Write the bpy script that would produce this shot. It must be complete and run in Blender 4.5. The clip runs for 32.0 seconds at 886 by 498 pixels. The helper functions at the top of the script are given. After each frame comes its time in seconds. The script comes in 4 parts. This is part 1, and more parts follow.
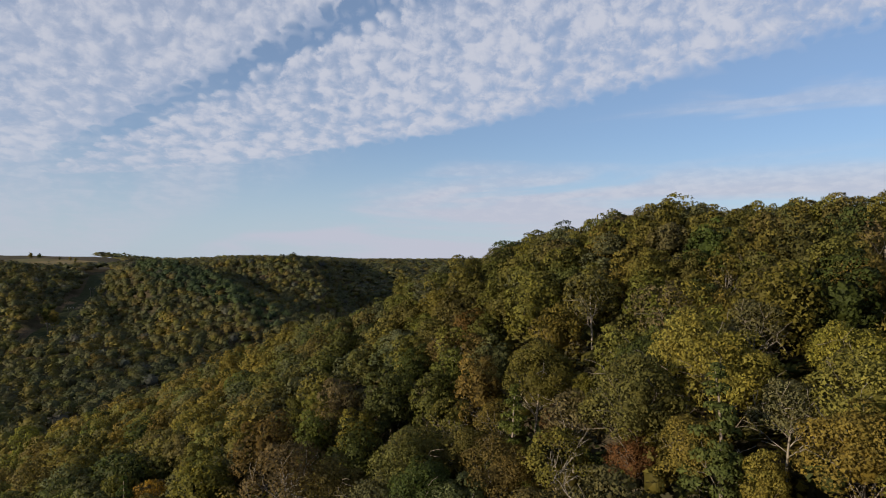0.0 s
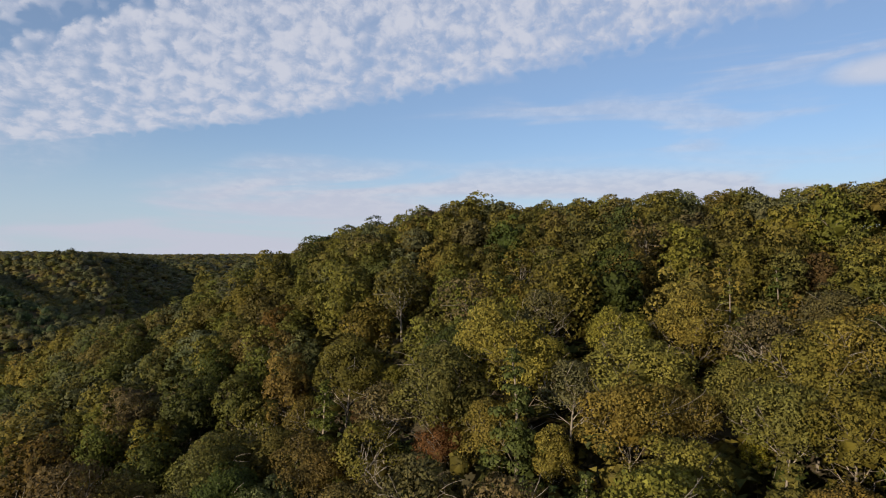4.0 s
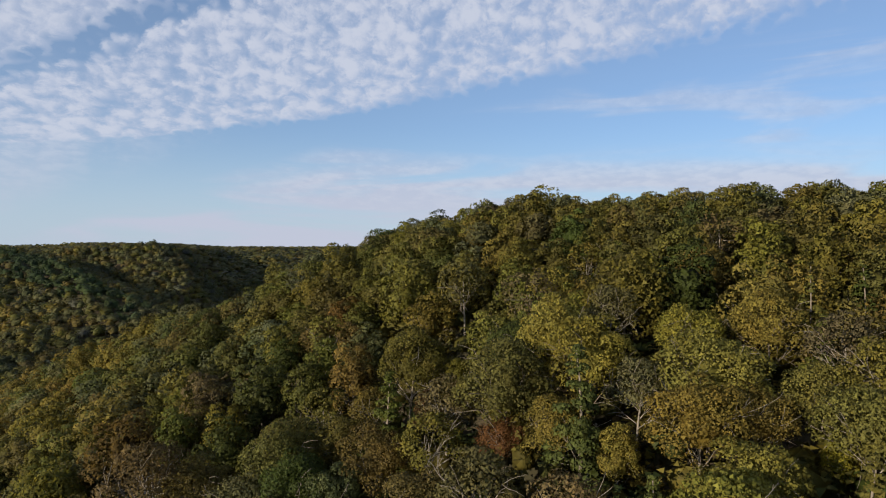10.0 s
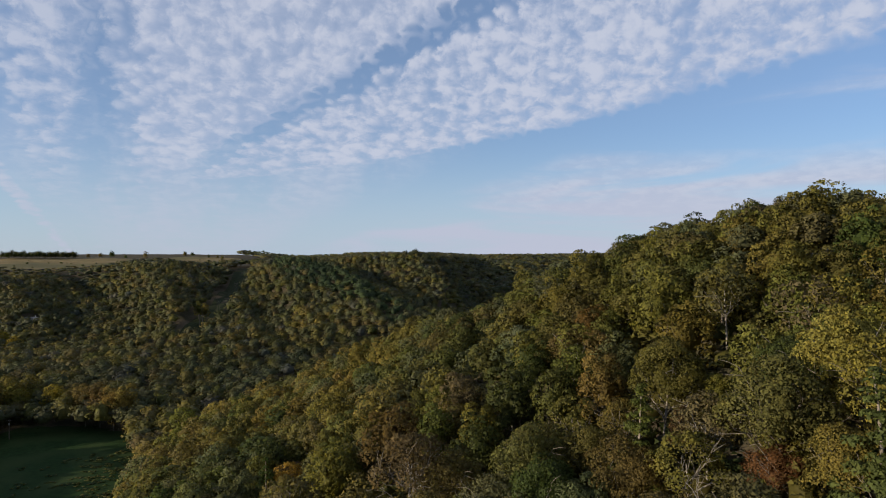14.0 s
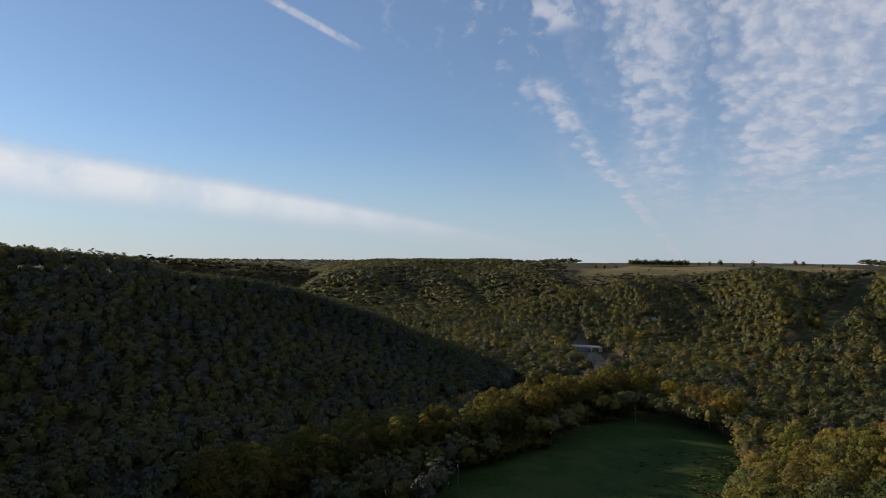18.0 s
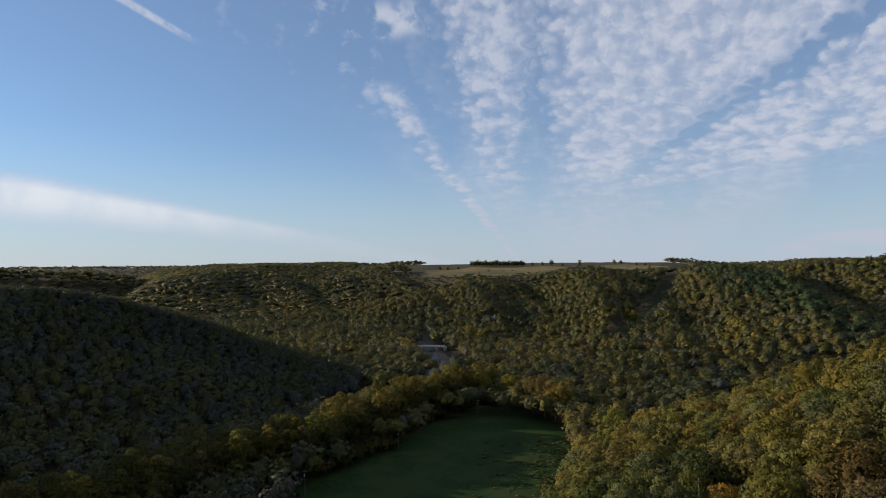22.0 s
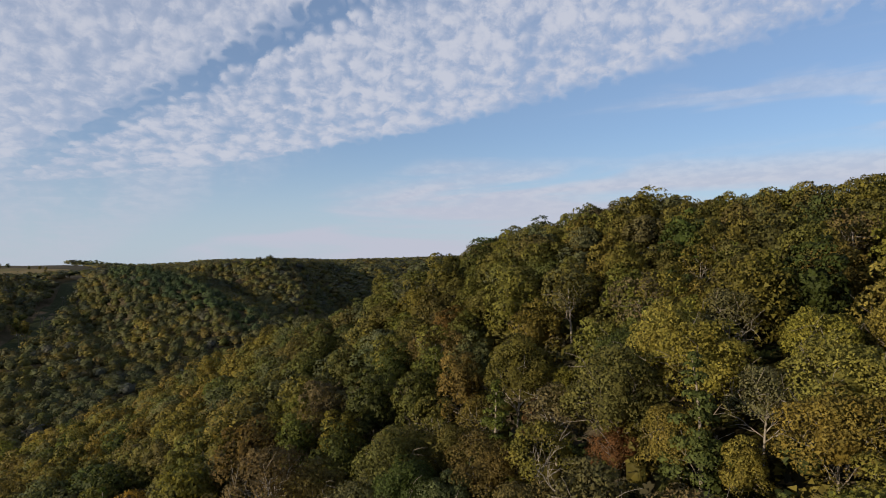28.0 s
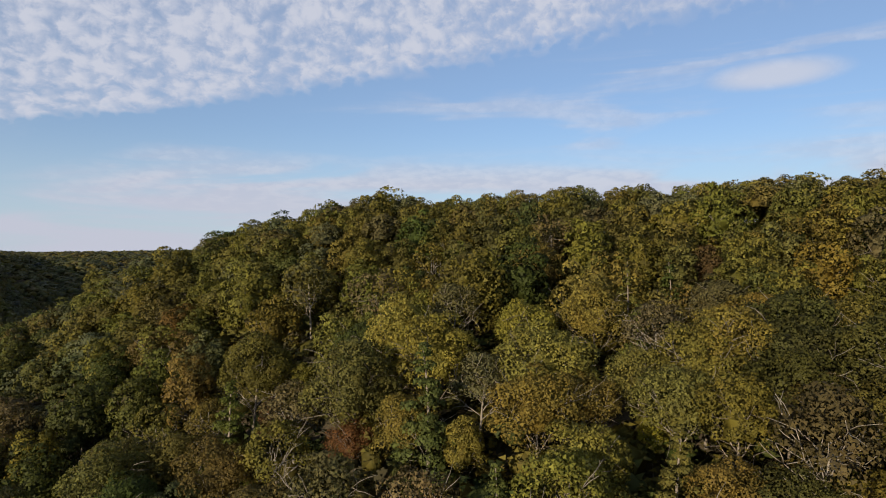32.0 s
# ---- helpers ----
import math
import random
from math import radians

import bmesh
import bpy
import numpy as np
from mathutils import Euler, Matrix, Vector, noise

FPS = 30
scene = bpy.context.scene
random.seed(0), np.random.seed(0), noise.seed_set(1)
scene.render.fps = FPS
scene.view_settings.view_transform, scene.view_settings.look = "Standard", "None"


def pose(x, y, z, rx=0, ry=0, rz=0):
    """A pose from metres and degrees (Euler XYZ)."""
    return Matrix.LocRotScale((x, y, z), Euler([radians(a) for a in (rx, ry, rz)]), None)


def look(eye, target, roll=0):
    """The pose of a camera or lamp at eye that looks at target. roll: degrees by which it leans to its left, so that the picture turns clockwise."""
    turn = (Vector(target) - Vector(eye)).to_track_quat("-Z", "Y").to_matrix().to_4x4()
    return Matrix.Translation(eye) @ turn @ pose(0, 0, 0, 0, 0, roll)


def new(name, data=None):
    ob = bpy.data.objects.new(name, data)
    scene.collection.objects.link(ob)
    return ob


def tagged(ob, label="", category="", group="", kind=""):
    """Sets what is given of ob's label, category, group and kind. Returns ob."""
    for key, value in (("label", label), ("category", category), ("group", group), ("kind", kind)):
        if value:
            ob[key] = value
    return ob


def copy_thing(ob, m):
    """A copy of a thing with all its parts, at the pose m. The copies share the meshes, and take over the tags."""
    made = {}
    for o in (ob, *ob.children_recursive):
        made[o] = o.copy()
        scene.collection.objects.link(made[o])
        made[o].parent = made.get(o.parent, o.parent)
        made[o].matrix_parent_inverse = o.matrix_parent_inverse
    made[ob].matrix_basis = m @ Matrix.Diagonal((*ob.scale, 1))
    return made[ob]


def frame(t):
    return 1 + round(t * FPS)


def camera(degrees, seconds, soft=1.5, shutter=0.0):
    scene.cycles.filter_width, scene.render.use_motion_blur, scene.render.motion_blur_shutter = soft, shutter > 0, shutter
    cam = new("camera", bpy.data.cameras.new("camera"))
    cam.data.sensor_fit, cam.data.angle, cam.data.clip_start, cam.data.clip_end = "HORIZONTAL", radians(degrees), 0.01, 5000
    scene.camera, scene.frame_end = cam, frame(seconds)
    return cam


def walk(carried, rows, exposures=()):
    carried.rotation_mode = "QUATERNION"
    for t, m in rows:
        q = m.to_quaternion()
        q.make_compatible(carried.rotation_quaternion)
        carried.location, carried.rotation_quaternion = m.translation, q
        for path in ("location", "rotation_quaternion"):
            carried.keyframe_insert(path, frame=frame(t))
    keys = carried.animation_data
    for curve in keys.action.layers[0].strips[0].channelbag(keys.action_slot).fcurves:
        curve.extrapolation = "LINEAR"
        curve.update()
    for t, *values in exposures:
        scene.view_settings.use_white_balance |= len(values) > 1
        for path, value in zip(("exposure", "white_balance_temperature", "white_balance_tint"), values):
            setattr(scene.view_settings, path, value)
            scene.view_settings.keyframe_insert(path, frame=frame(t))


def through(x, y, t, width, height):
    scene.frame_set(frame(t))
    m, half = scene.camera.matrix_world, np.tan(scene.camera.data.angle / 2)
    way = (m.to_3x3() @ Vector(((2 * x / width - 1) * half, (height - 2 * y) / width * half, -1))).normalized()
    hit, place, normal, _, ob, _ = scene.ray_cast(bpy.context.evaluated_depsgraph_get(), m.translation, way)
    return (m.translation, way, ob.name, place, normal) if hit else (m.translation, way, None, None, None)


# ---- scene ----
# ---------------------------------------------------------------- camera
EYE = (0.0, 0.0, 85.0)          # hovering drone, metres above the meadow in the valley
# seconds, heading (degrees clockwise from +y), pitch, lean to the left
VIEWS = (
    (0, 0.00, 0.95, 0.54), (0.5, 2.38, 1.02, 0.13), (1, 4.02, 0.94, 0.46), (1.5, 6.89, 0.87, 0.61),
    (2, 9.39, 0.79, 0.74), (2.5, 10.95, 0.79, 0.43), (4.5, 19.36, 0.51, 0.29), (5, 21.17, 0.44, 0.35),
    (5.5, 23.53, 0.36, 0.37), (6, 24.59, 0.31, 0.34), (6.5, 27.35, 0.25, 0.42), (7, 35.26, 0.19, 0.48),
    (7.5, 37.70, 0.11, 0.47), (8, 38.12, 0.08, 0.53), (8.5, 34.20, -0.02, 0.46), (9, 23.69, 0.01, 0.50),
    (9.5, 17.02, 0.03, 0.65), (10, 11.46, -0.02, 0.65), (10.5, 3.91, -0.03, 0.46), (11, 0.71, -0.01, 0.37),
    (11.5, -5.38, 0.04, 0.41), (12, -6.72, 0.11, 0.37), (12.5, -7.06, 0.19, 0.33), (13, -7.32, 0.25, 0.22),
    (13.5, -7.58, 0.32, 0.11), (14, -11.02, 0.48, 0.06), (14.5, -24.34, 0.69, 0.30), (16.5, -39.92, 0.71, 0.41),
    (17, -48.43, 0.82, 0.43), (17.5, -60.52, 0.90, 0.55), (18, -63.18, 1.02, 0.52), (18.5, -72.79, 1.12, 0.59),
    (19, -75.10, 1.18, 0.53), (19.5, -75.38, 1.25, 0.39), (20, -72.68, 1.32, 0.24), (20.5, -64.71, 1.33, 0.03),
    (21, -61.11, 1.37, -0.12), (21.5, -59.29, 1.39, -0.21), (22, -49.00, 1.31, -0.42), (22.5, -38.93, 1.14, -0.70),
    (23, -36.75, 1.16, -0.72), (23.5, -36.01, 1.20, -0.78), (24, -35.46, 1.28, -0.69), (24.5, -34.97, 1.32, -0.76),
    (26.5, -29.64, 1.42, -0.75), (27, -19.31, 1.22, -0.92), (27.5, -8.64, 0.99, -1.08), (28, 2.03, 0.76, -1.07),
    (28.5, 13.38, 0.54, -1.12), (29, 17.94, 0.45, -0.84), (29.5, 19.06, 0.39, -0.73), (30, 19.59, 0.37, -0.68),
    (30.5, 23.01, 0.26, -0.44), (31, 24.56, 0.20, -0.32), (31.5, 25.26, 0.11, -0.34), (32, 25.59, 0.12, -0.22),
)


def view(heading, pitch, lean):
    h, p = radians(heading), radians(pitch)
    way = Vector((math.sin(h) * math.cos(p), math.cos(h) * math.cos(p), math.sin(p)))
    return look(EYE, Vector(EYE) + way * 10, lean)


cam = camera(71.05, 32.0, soft=1.0)
walk(cam, [(t, view(h, p, r)) for t, h, p, r in VIEWS],
     [(0, 0.46, 6500, 10), (4, 0.52, 6500, 10), (7, 0.56, 6500, 10), (10, 0.53, 6250, 9), (14, 0.45, 6200, 10), (18, 0.36, 6400, 9), (20.5, 0.34, 6450, 9), (22.5, 0.46, 6300, 9),
      (24, 0.46, 6300, 9), (27, 0.45, 6400, 10), (30, 0.5, 6500, 10), (32, 0.53, 6500, 10)])

# ---------------------------------------------------------------- light
SUN_AZ, SUN_EL = -122.0, 14.0   # compass bearing and height of the sun
SUN_POWER = 5.0
SKY_POWER = 0.078
SKY_TINT = (0.97, 1.04, 1.19, 1)
HAZE = (4.25, 5.1, 6.15, 1)
CLOUD, CLOUD_DIM, CLOUD_LOW = (5.6, 5.75, 6.5, 1), (4.4, 4.8, 5.95, 1), (4.9, 5.0, 5.9, 1)


def bearing(az, el=0.0):
    a, e = radians(az), radians(el)
    return Vector((math.sin(a) * math.cos(e), math.cos(a) * math.cos(e), math.sin(e)))


sun = new("sun", bpy.data.lights.new("sun", "SUN"))
sun.data.energy, sun.data.angle, sun.data.color = SUN_POWER, radians(0.6), (1.0, 0.83, 0.62)
sun.matrix_world = look(bearing(SUN_AZ, SUN_EL) * 400, (0, 0, 0))


class Nodes:
    """Short hand for building a node tree."""

    def __init__(self, tree):
        self.tree, self.made = tree, tree.nodes
        self.made.clear()

    def add(self, kind, ins=None, **props):
        n = self.made.new(kind)
        for k, v in props.items():
            if k == "operation":
                n.operation = v
            elif k == "blend":
                n.blend_type = v
            elif k == "data":
                n.data_type = v
            elif k == "attribute":
                n.attribute_name = v
            elif k == "feature":
                n.feature = v
            elif k == "clamped":
                n.use_clamp = v
        for k, v in (ins or {}).items():
            self.put(n.inputs[k], v)
        return n

    def put(self, socket, v):
        if isinstance(v, bpy.types.NodeSocket):
            self.tree.links.new(v, socket)
        else:
            socket.default_value = v

    def math(self, op, a, b=0.0, c=0.0, clamped=False):
        return self.add("ShaderNodeMath", {0: a, 1: b, 2: c}, operation=op, clamped=clamped).outputs[0]

    def step(self, v, lo, hi, a=0.0, b=1.0):
        n = self.add("ShaderNodeMapRange", {0: v, 1: lo, 2: hi, 3: a, 4: b})
        n.interpolation_type = "SMOOTHSTEP"
        return n.outputs[0]

    def mix(self, f, a, b, blend="MIX"):
        n = self.add("ShaderNodeMix", data="RGBA", blend=blend)
        self.put(n.inputs[0], f), self.put(n.inputs[6], a), self.put(n.inputs[7], b)
        return n.outputs[2]

    def noise(self, vec, scale, detail=4.0, rough=0.55, distort=0.0):
        n = self.add("ShaderNodeTexNoise", {"Scale": scale, "Detail": detail, "Roughness": rough, "Distortion": distort})
        if vec is not None:
            self.put(n.inputs["Vector"], vec)
        return n.outputs[0]

    def xyz(self, x, y, z=0.0):
        return self.add("ShaderNodeCombineXYZ", {0: x, 1: y, 2: z}).outputs[0]


def make_sky():
    """Blue sky with rows of small clouds that run along the bearing -34 degrees, as on a flat layer high above."""
    world = bpy.data.worlds.new("sky")
    world.use_nodes = True
    scene.world = world
    n = Nodes(world.node_tree)
    sky = n.add("ShaderNodeTexSky")
    sky.sky_type, sky.sun_disc = "NISHITA", False
    sky.sun_elevation, sky.sun_rotation = radians(SUN_EL), radians(SUN_AZ)
    sky.altitude, sky.air_density, sky.dust_density, sky.ozone_density = 300, 1.0, 0.15, 3.0
    way = n.add("ShaderNodeTexCoord").outputs["Generated"]
    sep = n.add("ShaderNodeSeparateXYZ", {0: way})
    dx, dy, dz = sep.outputs
    up = n.math("ADD", n.math("MAXIMUM", dz, 0.0), 0.05)
    px, py = n.math("DIVIDE", dx, up), n.math("DIVIDE", dy, up)
    c, s = math.cos(radians(-34)), math.sin(radians(-34))
    u = n.math("ADD", n.math("MULTIPLY", px, c), n.math("MULTIPLY", py, -s))
    v = n.math("ADD", n.math("MULTIPLY", px, s), n.math("MULTIPLY", py, c))
    # puffs keep their shape towards the horizon, as real ones have height
    turn = n.math("ARCTAN2", u, v)
    reach = n.math("MULTIPLY", n.math("LOGARITHM", n.math("SQRT", n.math("ADD", n.math("MULTIPLY", u, u), n.math("MULTIPLY", v, v))), 2.718), 0.42)
    cell = n.xyz(turn, reach)
    puffs = n.noise(cell, 32.0, 6.0, 0.6, 0.25)
    clots = n.noise(cell, 7.0, 3.0, 0.55)
    warp = n.xyz(n.math("ADD", turn, n.math("MULTIPLY", n.math("SUBTRACT", puffs, 0.5), 0.05)), n.math("ADD", reach, n.math("MULTIPLY", n.math("SUBTRACT", clots, 0.5), 0.06)))
    lumps = n.add("ShaderNodeTexVoronoi", {"Vector": warp, "Scale": 42.0, "Smoothness": 0.6}, feature="SMOOTH_F1")
    lumps.voronoi_dimensions = "2D"
    lumps = n.step(lumps.outputs["Distance"], 0.1, 0.75, 1.0, 0.0)
    streaks = n.noise(n.xyz(turn, n.math("MULTIPLY", reach, 0.2)), 10.0, 4, 0.6, 0.3)
    # wavering of the rows
    wob = n.math("MULTIPLY", n.math("SUBTRACT", n.noise(n.xyz(u, v), 0.6, 3), 0.5), 0.35)
    grain = n.math("ADD", wob, n.math("MULTIPLY", n.math("SUBTRACT", n.math("ADD", n.math("MULTIPLY", puffs, 0.5), n.math("MULTIPLY", lumps, 0.5)), 0.5), 0.3))

    def row(lean, share):
        """Distance across the rows, which run together at their own bearings."""
        return n.math("ADD", n.math("ADD", u, n.math("MULTIPLY", v, lean)), n.math("MULTIPLY", grain, share))

    def lane(at, lo, lo2, hi, hi2, to=None):
        return n.math("MULTIPLY", n.step(at, lo, lo2), n.step(to or at, hi, hi2, 1.0, 0.0))

    gap, left_edge, feather, thread = row(0.235, 0.7), row(0.06, 0.8), row(0.15, 0.5), row(0.1, 0.35)
    rim = n.math("ADD", n.math("ADD", u, n.math("MULTIPLY", n.math("MULTIPLY", v, n.math("MULTIPLY", v, v)), 0.009)), grain)
    fade = n.step(v, 4.0, 9.5, 1.0, 0.25)
    body = n.math("ADD", n.math("MULTIPLY", puffs, 0.6), n.math("ADD", n.math("MULTIPLY", clots, 0.2), n.math("ADD", n.math("MULTIPLY", streaks, 0.25), n.math("MULTIPLY", n.math("SUBTRACT", lumps, 0.5), 0.07))))
    puffy = n.step(body, 0.36, 0.61)
    soft = n.step(body, 0.28, 0.66)
    wide = n.math("MULTIPLY", lane(left_edge, -0.22, 0.1, 1.3, 1.44, gap), n.math("ADD", n.math("MULTIPLY", soft, 0.58), 0.36))
    right = n.math("MULTIPLY", lane(gap, 1.46, 1.62, 2.32, 2.56, rim), n.math("ADD", n.math("MULTIPLY", puffy, 0.68), 0.28))
    right = n.math("MULTIPLY", right, n.step(v, -0.6, 0.9, 0.45, 1.0))
    plume = n.math("MULTIPLY", lane(feather, -0.34, -0.16, 0.0, 0.14), n.step(body, 0.34, 0.66, 0.12, 0.8))
    thin = n.math("MULTIPLY", lane(thread, -0.9, -0.8, -0.76, -0.64), n.math("MULTIPLY", n.step(body, 0.34, 0.6), n.step(v, 2.65, 2.85, 0.0, 0.8)))
    knot = n.math("MULTIPLY", lane(thread, -0.6, -0.53, -0.48, -0.4), n.math("MULTIPLY", n.step(body, 0.34, 0.56), n.math("MULTIPLY", n.step(v, 1.9, 2.05), n.step(v, 2.15, 2.3, 1.0, 0.15))))
    thin = n.math("MAXIMUM", thin, n.math("MULTIPLY", knot, 0.85))
    wisps = n.math("MULTIPLY", lane(left_edge, -1.4, -0.6, -0.2, 0.1), n.step(body, 0.55, 0.72, 0.0, 0.55))
    veil = n.math("MULTIPLY", n.math("MULTIPLY", lane(u, -1.9, -0.7, 1.2, 2.3), n.step(v, 2.2, 5.5)), n.step(n.math("ADD", n.math("MULTIPLY", streaks, 0.7), n.math("MULTIPLY", puffs, 0.3)), 0.34, 0.62, 0.12, 0.58))
    # the smooth white band and the thin haze rows near the horizon
    ub = n.math("ADD", u, n.math("MULTIPLY", wob, 0.8))
    band = n.math("MULTIPLY", n.math("MULTIPLY", n.step(ub, -8.0, -5.2), n.step(ub, -4.9, -4.1, 1.0, 0.0)), n.step(v, 3.5, 12.0, 1.0, 0.25))
    band = n.math("MULTIPLY", band, n.step(streaks, 0.3, 0.6, 0.7, 1.0))
    ribs = n.noise(n.xyz(n.math("MULTIPLY", turn, 0.35), n.math("MULTIPLY", dz, 2.6)), 8.0, 4, 0.5, 0.6)
    low = n.math("MULTIPLY", n.math("MULTIPLY", n.step(ub, 2.9, 3.6), n.step(dz, 0.10, 0.17, 1.0, 0.0)), n.step(ribs, 0.34, 0.56, 0.0, 0.95))
    streak = n.math("MULTIPLY", n.math("MULTIPLY", n.step(ub, 2.6, 3.0), n.step(ribs, 0.48, 0.66)), 0.5)
    trail = n.math("MULTIPLY", n.step(n.math("ABSOLUTE", n.math("ADD", u, 1.54)), 0.01, 0.035, 1.0, 0.0),
                   n.math("MULTIPLY", n.step(v, 1.3, 1.6), n.step(v, 1.95, 2.1, 1.0, 0.0)))
    trail = n.math("MULTIPLY", trail, n.step(puffs, 0.35, 0.55, 0.3, 0.9))
    # one smooth lens-shaped cloud
    lu, lv = n.math("DIVIDE", n.math("SUBTRACT", u, 3.34), 0.30), n.math("DIVIDE", n.math("SUBTRACT", v, 0.13), 0.36)
    lens = n.step(n.math("ADD", n.math("MULTIPLY", lu, lu), n.math("MULTIPLY", lv, lv)), 0.05, 1.0, 0.85, 0.0)
    haze = n.math("ADD", n.math("MULTIPLY", n.step(dz, 0.0, 0.2, 1.0, 0.0), 0.55), n.step(u, -3.0, 3.0, 0.19, 0.28))
    cover = n.math("MAXIMUM", n.math("MULTIPLY", n.math("MAXIMUM", n.math("MAXIMUM", wide, plume), right), fade), thin)
    for other in (wisps, veil, band, low, streak, trail, lens):
        cover = n.math("MAXIMUM", cover, other)
    cover = n.math("MULTIPLY", cover, 0.92, clamped=True)
    blue = n.mix(1.0, sky.outputs[0], SKY_TINT, "MULTIPLY")
    blue = n.mix(haze, blue, HAZE)
    bright = n.math("MAXIMUM", n.step(body, 0.45, 0.64), lens)
    white = n.mix(bright, CLOUD_DIM, CLOUD)
    white = n.mix(n.step(dz, 0.03, 0.16, 1.0, 0.0), white, CLOUD_LOW)
    white = n.mix(n.math("MULTIPLY", band, 0.8), white, (8.2, 8.2, 8.3, 1))
    out = n.mix(cover, blue, white)
    back = n.add("ShaderNodeBackground", {0: out, 1: SKY_POWER})
    n.add("ShaderNodeOutputWorld", {0: back.outputs[0]})


make_sky()

# ---------------------------------------------------------------- materials


def material(name, colour, rough=0.8, scale=3.0, spread=0.35, bump=0.0, metallic=0.0, second=None):
    """A worn surface: two scales of colour variation and fine relief."""
    m = bpy.data.materials.new(name)
    m.use_nodes = True
    n = Nodes(m.node_tree)
    place = n.add("ShaderNodeTexCoord").outputs["Object"]
    fine, broad = n.noise(place, scale, 6, 0.65), n.noise(place, scale * 0.09, 4, 0.55)
    dark = tuple(c * (1 - spread) for c in colour) + (1,)
    light = tuple(min(1, c * (1 + spread)) for c in colour) + (1,)
    col = n.mix(n.step(fine, 0.3, 0.7), dark, light)
    if second:
        col = n.mix(n.step(broad, 0.42, 0.6), col, tuple(second) + (1,))
    bs = n.add("ShaderNodeBsdfPrincipled", {"Base Color": col, "Roughness": rough, "Metallic": metallic, "Specular IOR Level": 0.05 if rough > 0.75 else 0.25})
    if bump:
        b = n.add("ShaderNodeBump", {"Strength": bump, "Distance": 0.1, "Height": fine})
        n.put(bs.inputs["Normal"], b.outputs[0])
    n.add("ShaderNodeOutputMaterial", {0: bs.outputs[0]})
    return m


def leaf_material(name, per_tree, low=0.68, high=1.42, through=0.42):
    """Leaves: the tree's own tint, varied from mass to mass and spray to spray, with some light passing through."""
    m = bpy.data.materials.new(name)
    m.use_nodes = True
    n = Nodes(m.node_tree)
    tint = n.add("ShaderNodeAttribute", attribute="tint").outputs["Color"]
    if per_tree:
        tint = n.mix(1.0, tint, n.add("ShaderNodeObjectInfo").outputs["Color"], "MULTIPLY")
    island = n.add("ShaderNodeNewGeometry").outputs["Random Per Island"]
    place = n.add("ShaderNodeTexCoord").outputs["Object"]
    broad = n.noise(place, 0.35, 3, 0.6)
    col = n.mix(island, n.mix(1.0, tint, (low, low, low * 1.05, 1), "MULTIPLY"), n.mix(1.0, tint, (high, high * 0.98, high * 0.9, 1), "MULTIPLY"))
    col = n.mix(n.step(broad, 0.45, 0.68, 0.0, 0.5), col, n.mix(1.0, col, (1.15, 1.0, 0.85, 1), "MULTIPLY"))
    faces = n.add("ShaderNodeAttribute", attribute="facing").outputs["Vector"]
    turned = n.add("ShaderNodeVectorTransform", {0: faces})
    turned.vector_type, turned.convert_from, turned.convert_to = "NORMAL", "OBJECT", "WORLD"
    bs = n.add("ShaderNodeBsdfPrincipled", {"Base Color": col, "Roughness": 0.6, "Specular IOR Level": 0.1, "Normal": turned.outputs[0]})
    tr = n.add("ShaderNodeBsdfTranslucent", {"Color": n.mix(1.0, col, (1.2, 1.12, 0.7, 1), "MULTIPLY")})
    mx = n.add("ShaderNodeMixShader", {0: through, 1: bs.outputs[0], 2: tr.outputs[0]})
    n.add("ShaderNodeOutputMaterial", {0: mx.outputs[0]})
    return m


LEAF = leaf_material("leaves", True)
LEAF_WOODS = leaf_material("leaves_of_the_woods", False, 0.74, 1.3, 0.34)
# Even, low-contrast leaves for far woods, as haze would leave them.
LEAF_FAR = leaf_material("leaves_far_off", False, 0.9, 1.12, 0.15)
BARK = material("bark", (0.17, 0.145, 0.115), 0.9, 2.5, 0.4, 0.6)
PALE_BARK = material("pale_bark", (0.2, 0.177, 0.142), 0.85, 2.0, 0.35, 0.4)
FLOOR = material("leaf_litter", (0.07, 0.056, 0.036), 0.95, 0.6, 0.45, 0.5, second=(0.05, 0.046, 0.026))
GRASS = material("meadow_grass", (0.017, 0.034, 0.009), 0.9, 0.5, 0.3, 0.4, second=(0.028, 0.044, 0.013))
DRY_GRASS = material("dry_grass", (0.17, 0.128, 0.058), 0.9, 0.06, 0.3, 0.4, second=(0.105, 0.095, 0.045))
SCRUB = material("cut_scrub", (0.03, 0.036, 0.016), 0.95, 0.4, 0.4, 0.5)
WATER = material("river_water", (0.03, 0.027, 0.02), 0.5, 0.15, 0.2, 0.03)
GRAVEL = material("gravel", (0.15, 0.125, 0.1), 0.95, 1.5, 0.3, 0.5, second=(0.1, 0.085, 0.068))
CONCRETE = material("concrete", (0.42, 0.41, 0.39), 0.85, 1.0, 0.2, 0.3)
POLE_WOOD = material("pole_wood", (0.13, 0.107, 0.085), 0.9, 3.0, 0.3, 0.3)
GREY_METAL = material("galvanised_metal", (0.6, 0.6, 0.6), 0.45, 2.0, 0.15, 0.1, 0.7)
ROOF = material("pale_metal_roof", (0.3, 0.3, 0.31), 0.5, 0.8, 0.12, 0.1, 0.3)
SIDING = material("house_siding", (0.42, 0.4, 0.37), 0.8, 1.0, 0.1, 0.1)
DARK_GLASS = material("window_glass", (0.02, 0.025, 0.03), 0.08, 1.0, 0.1)

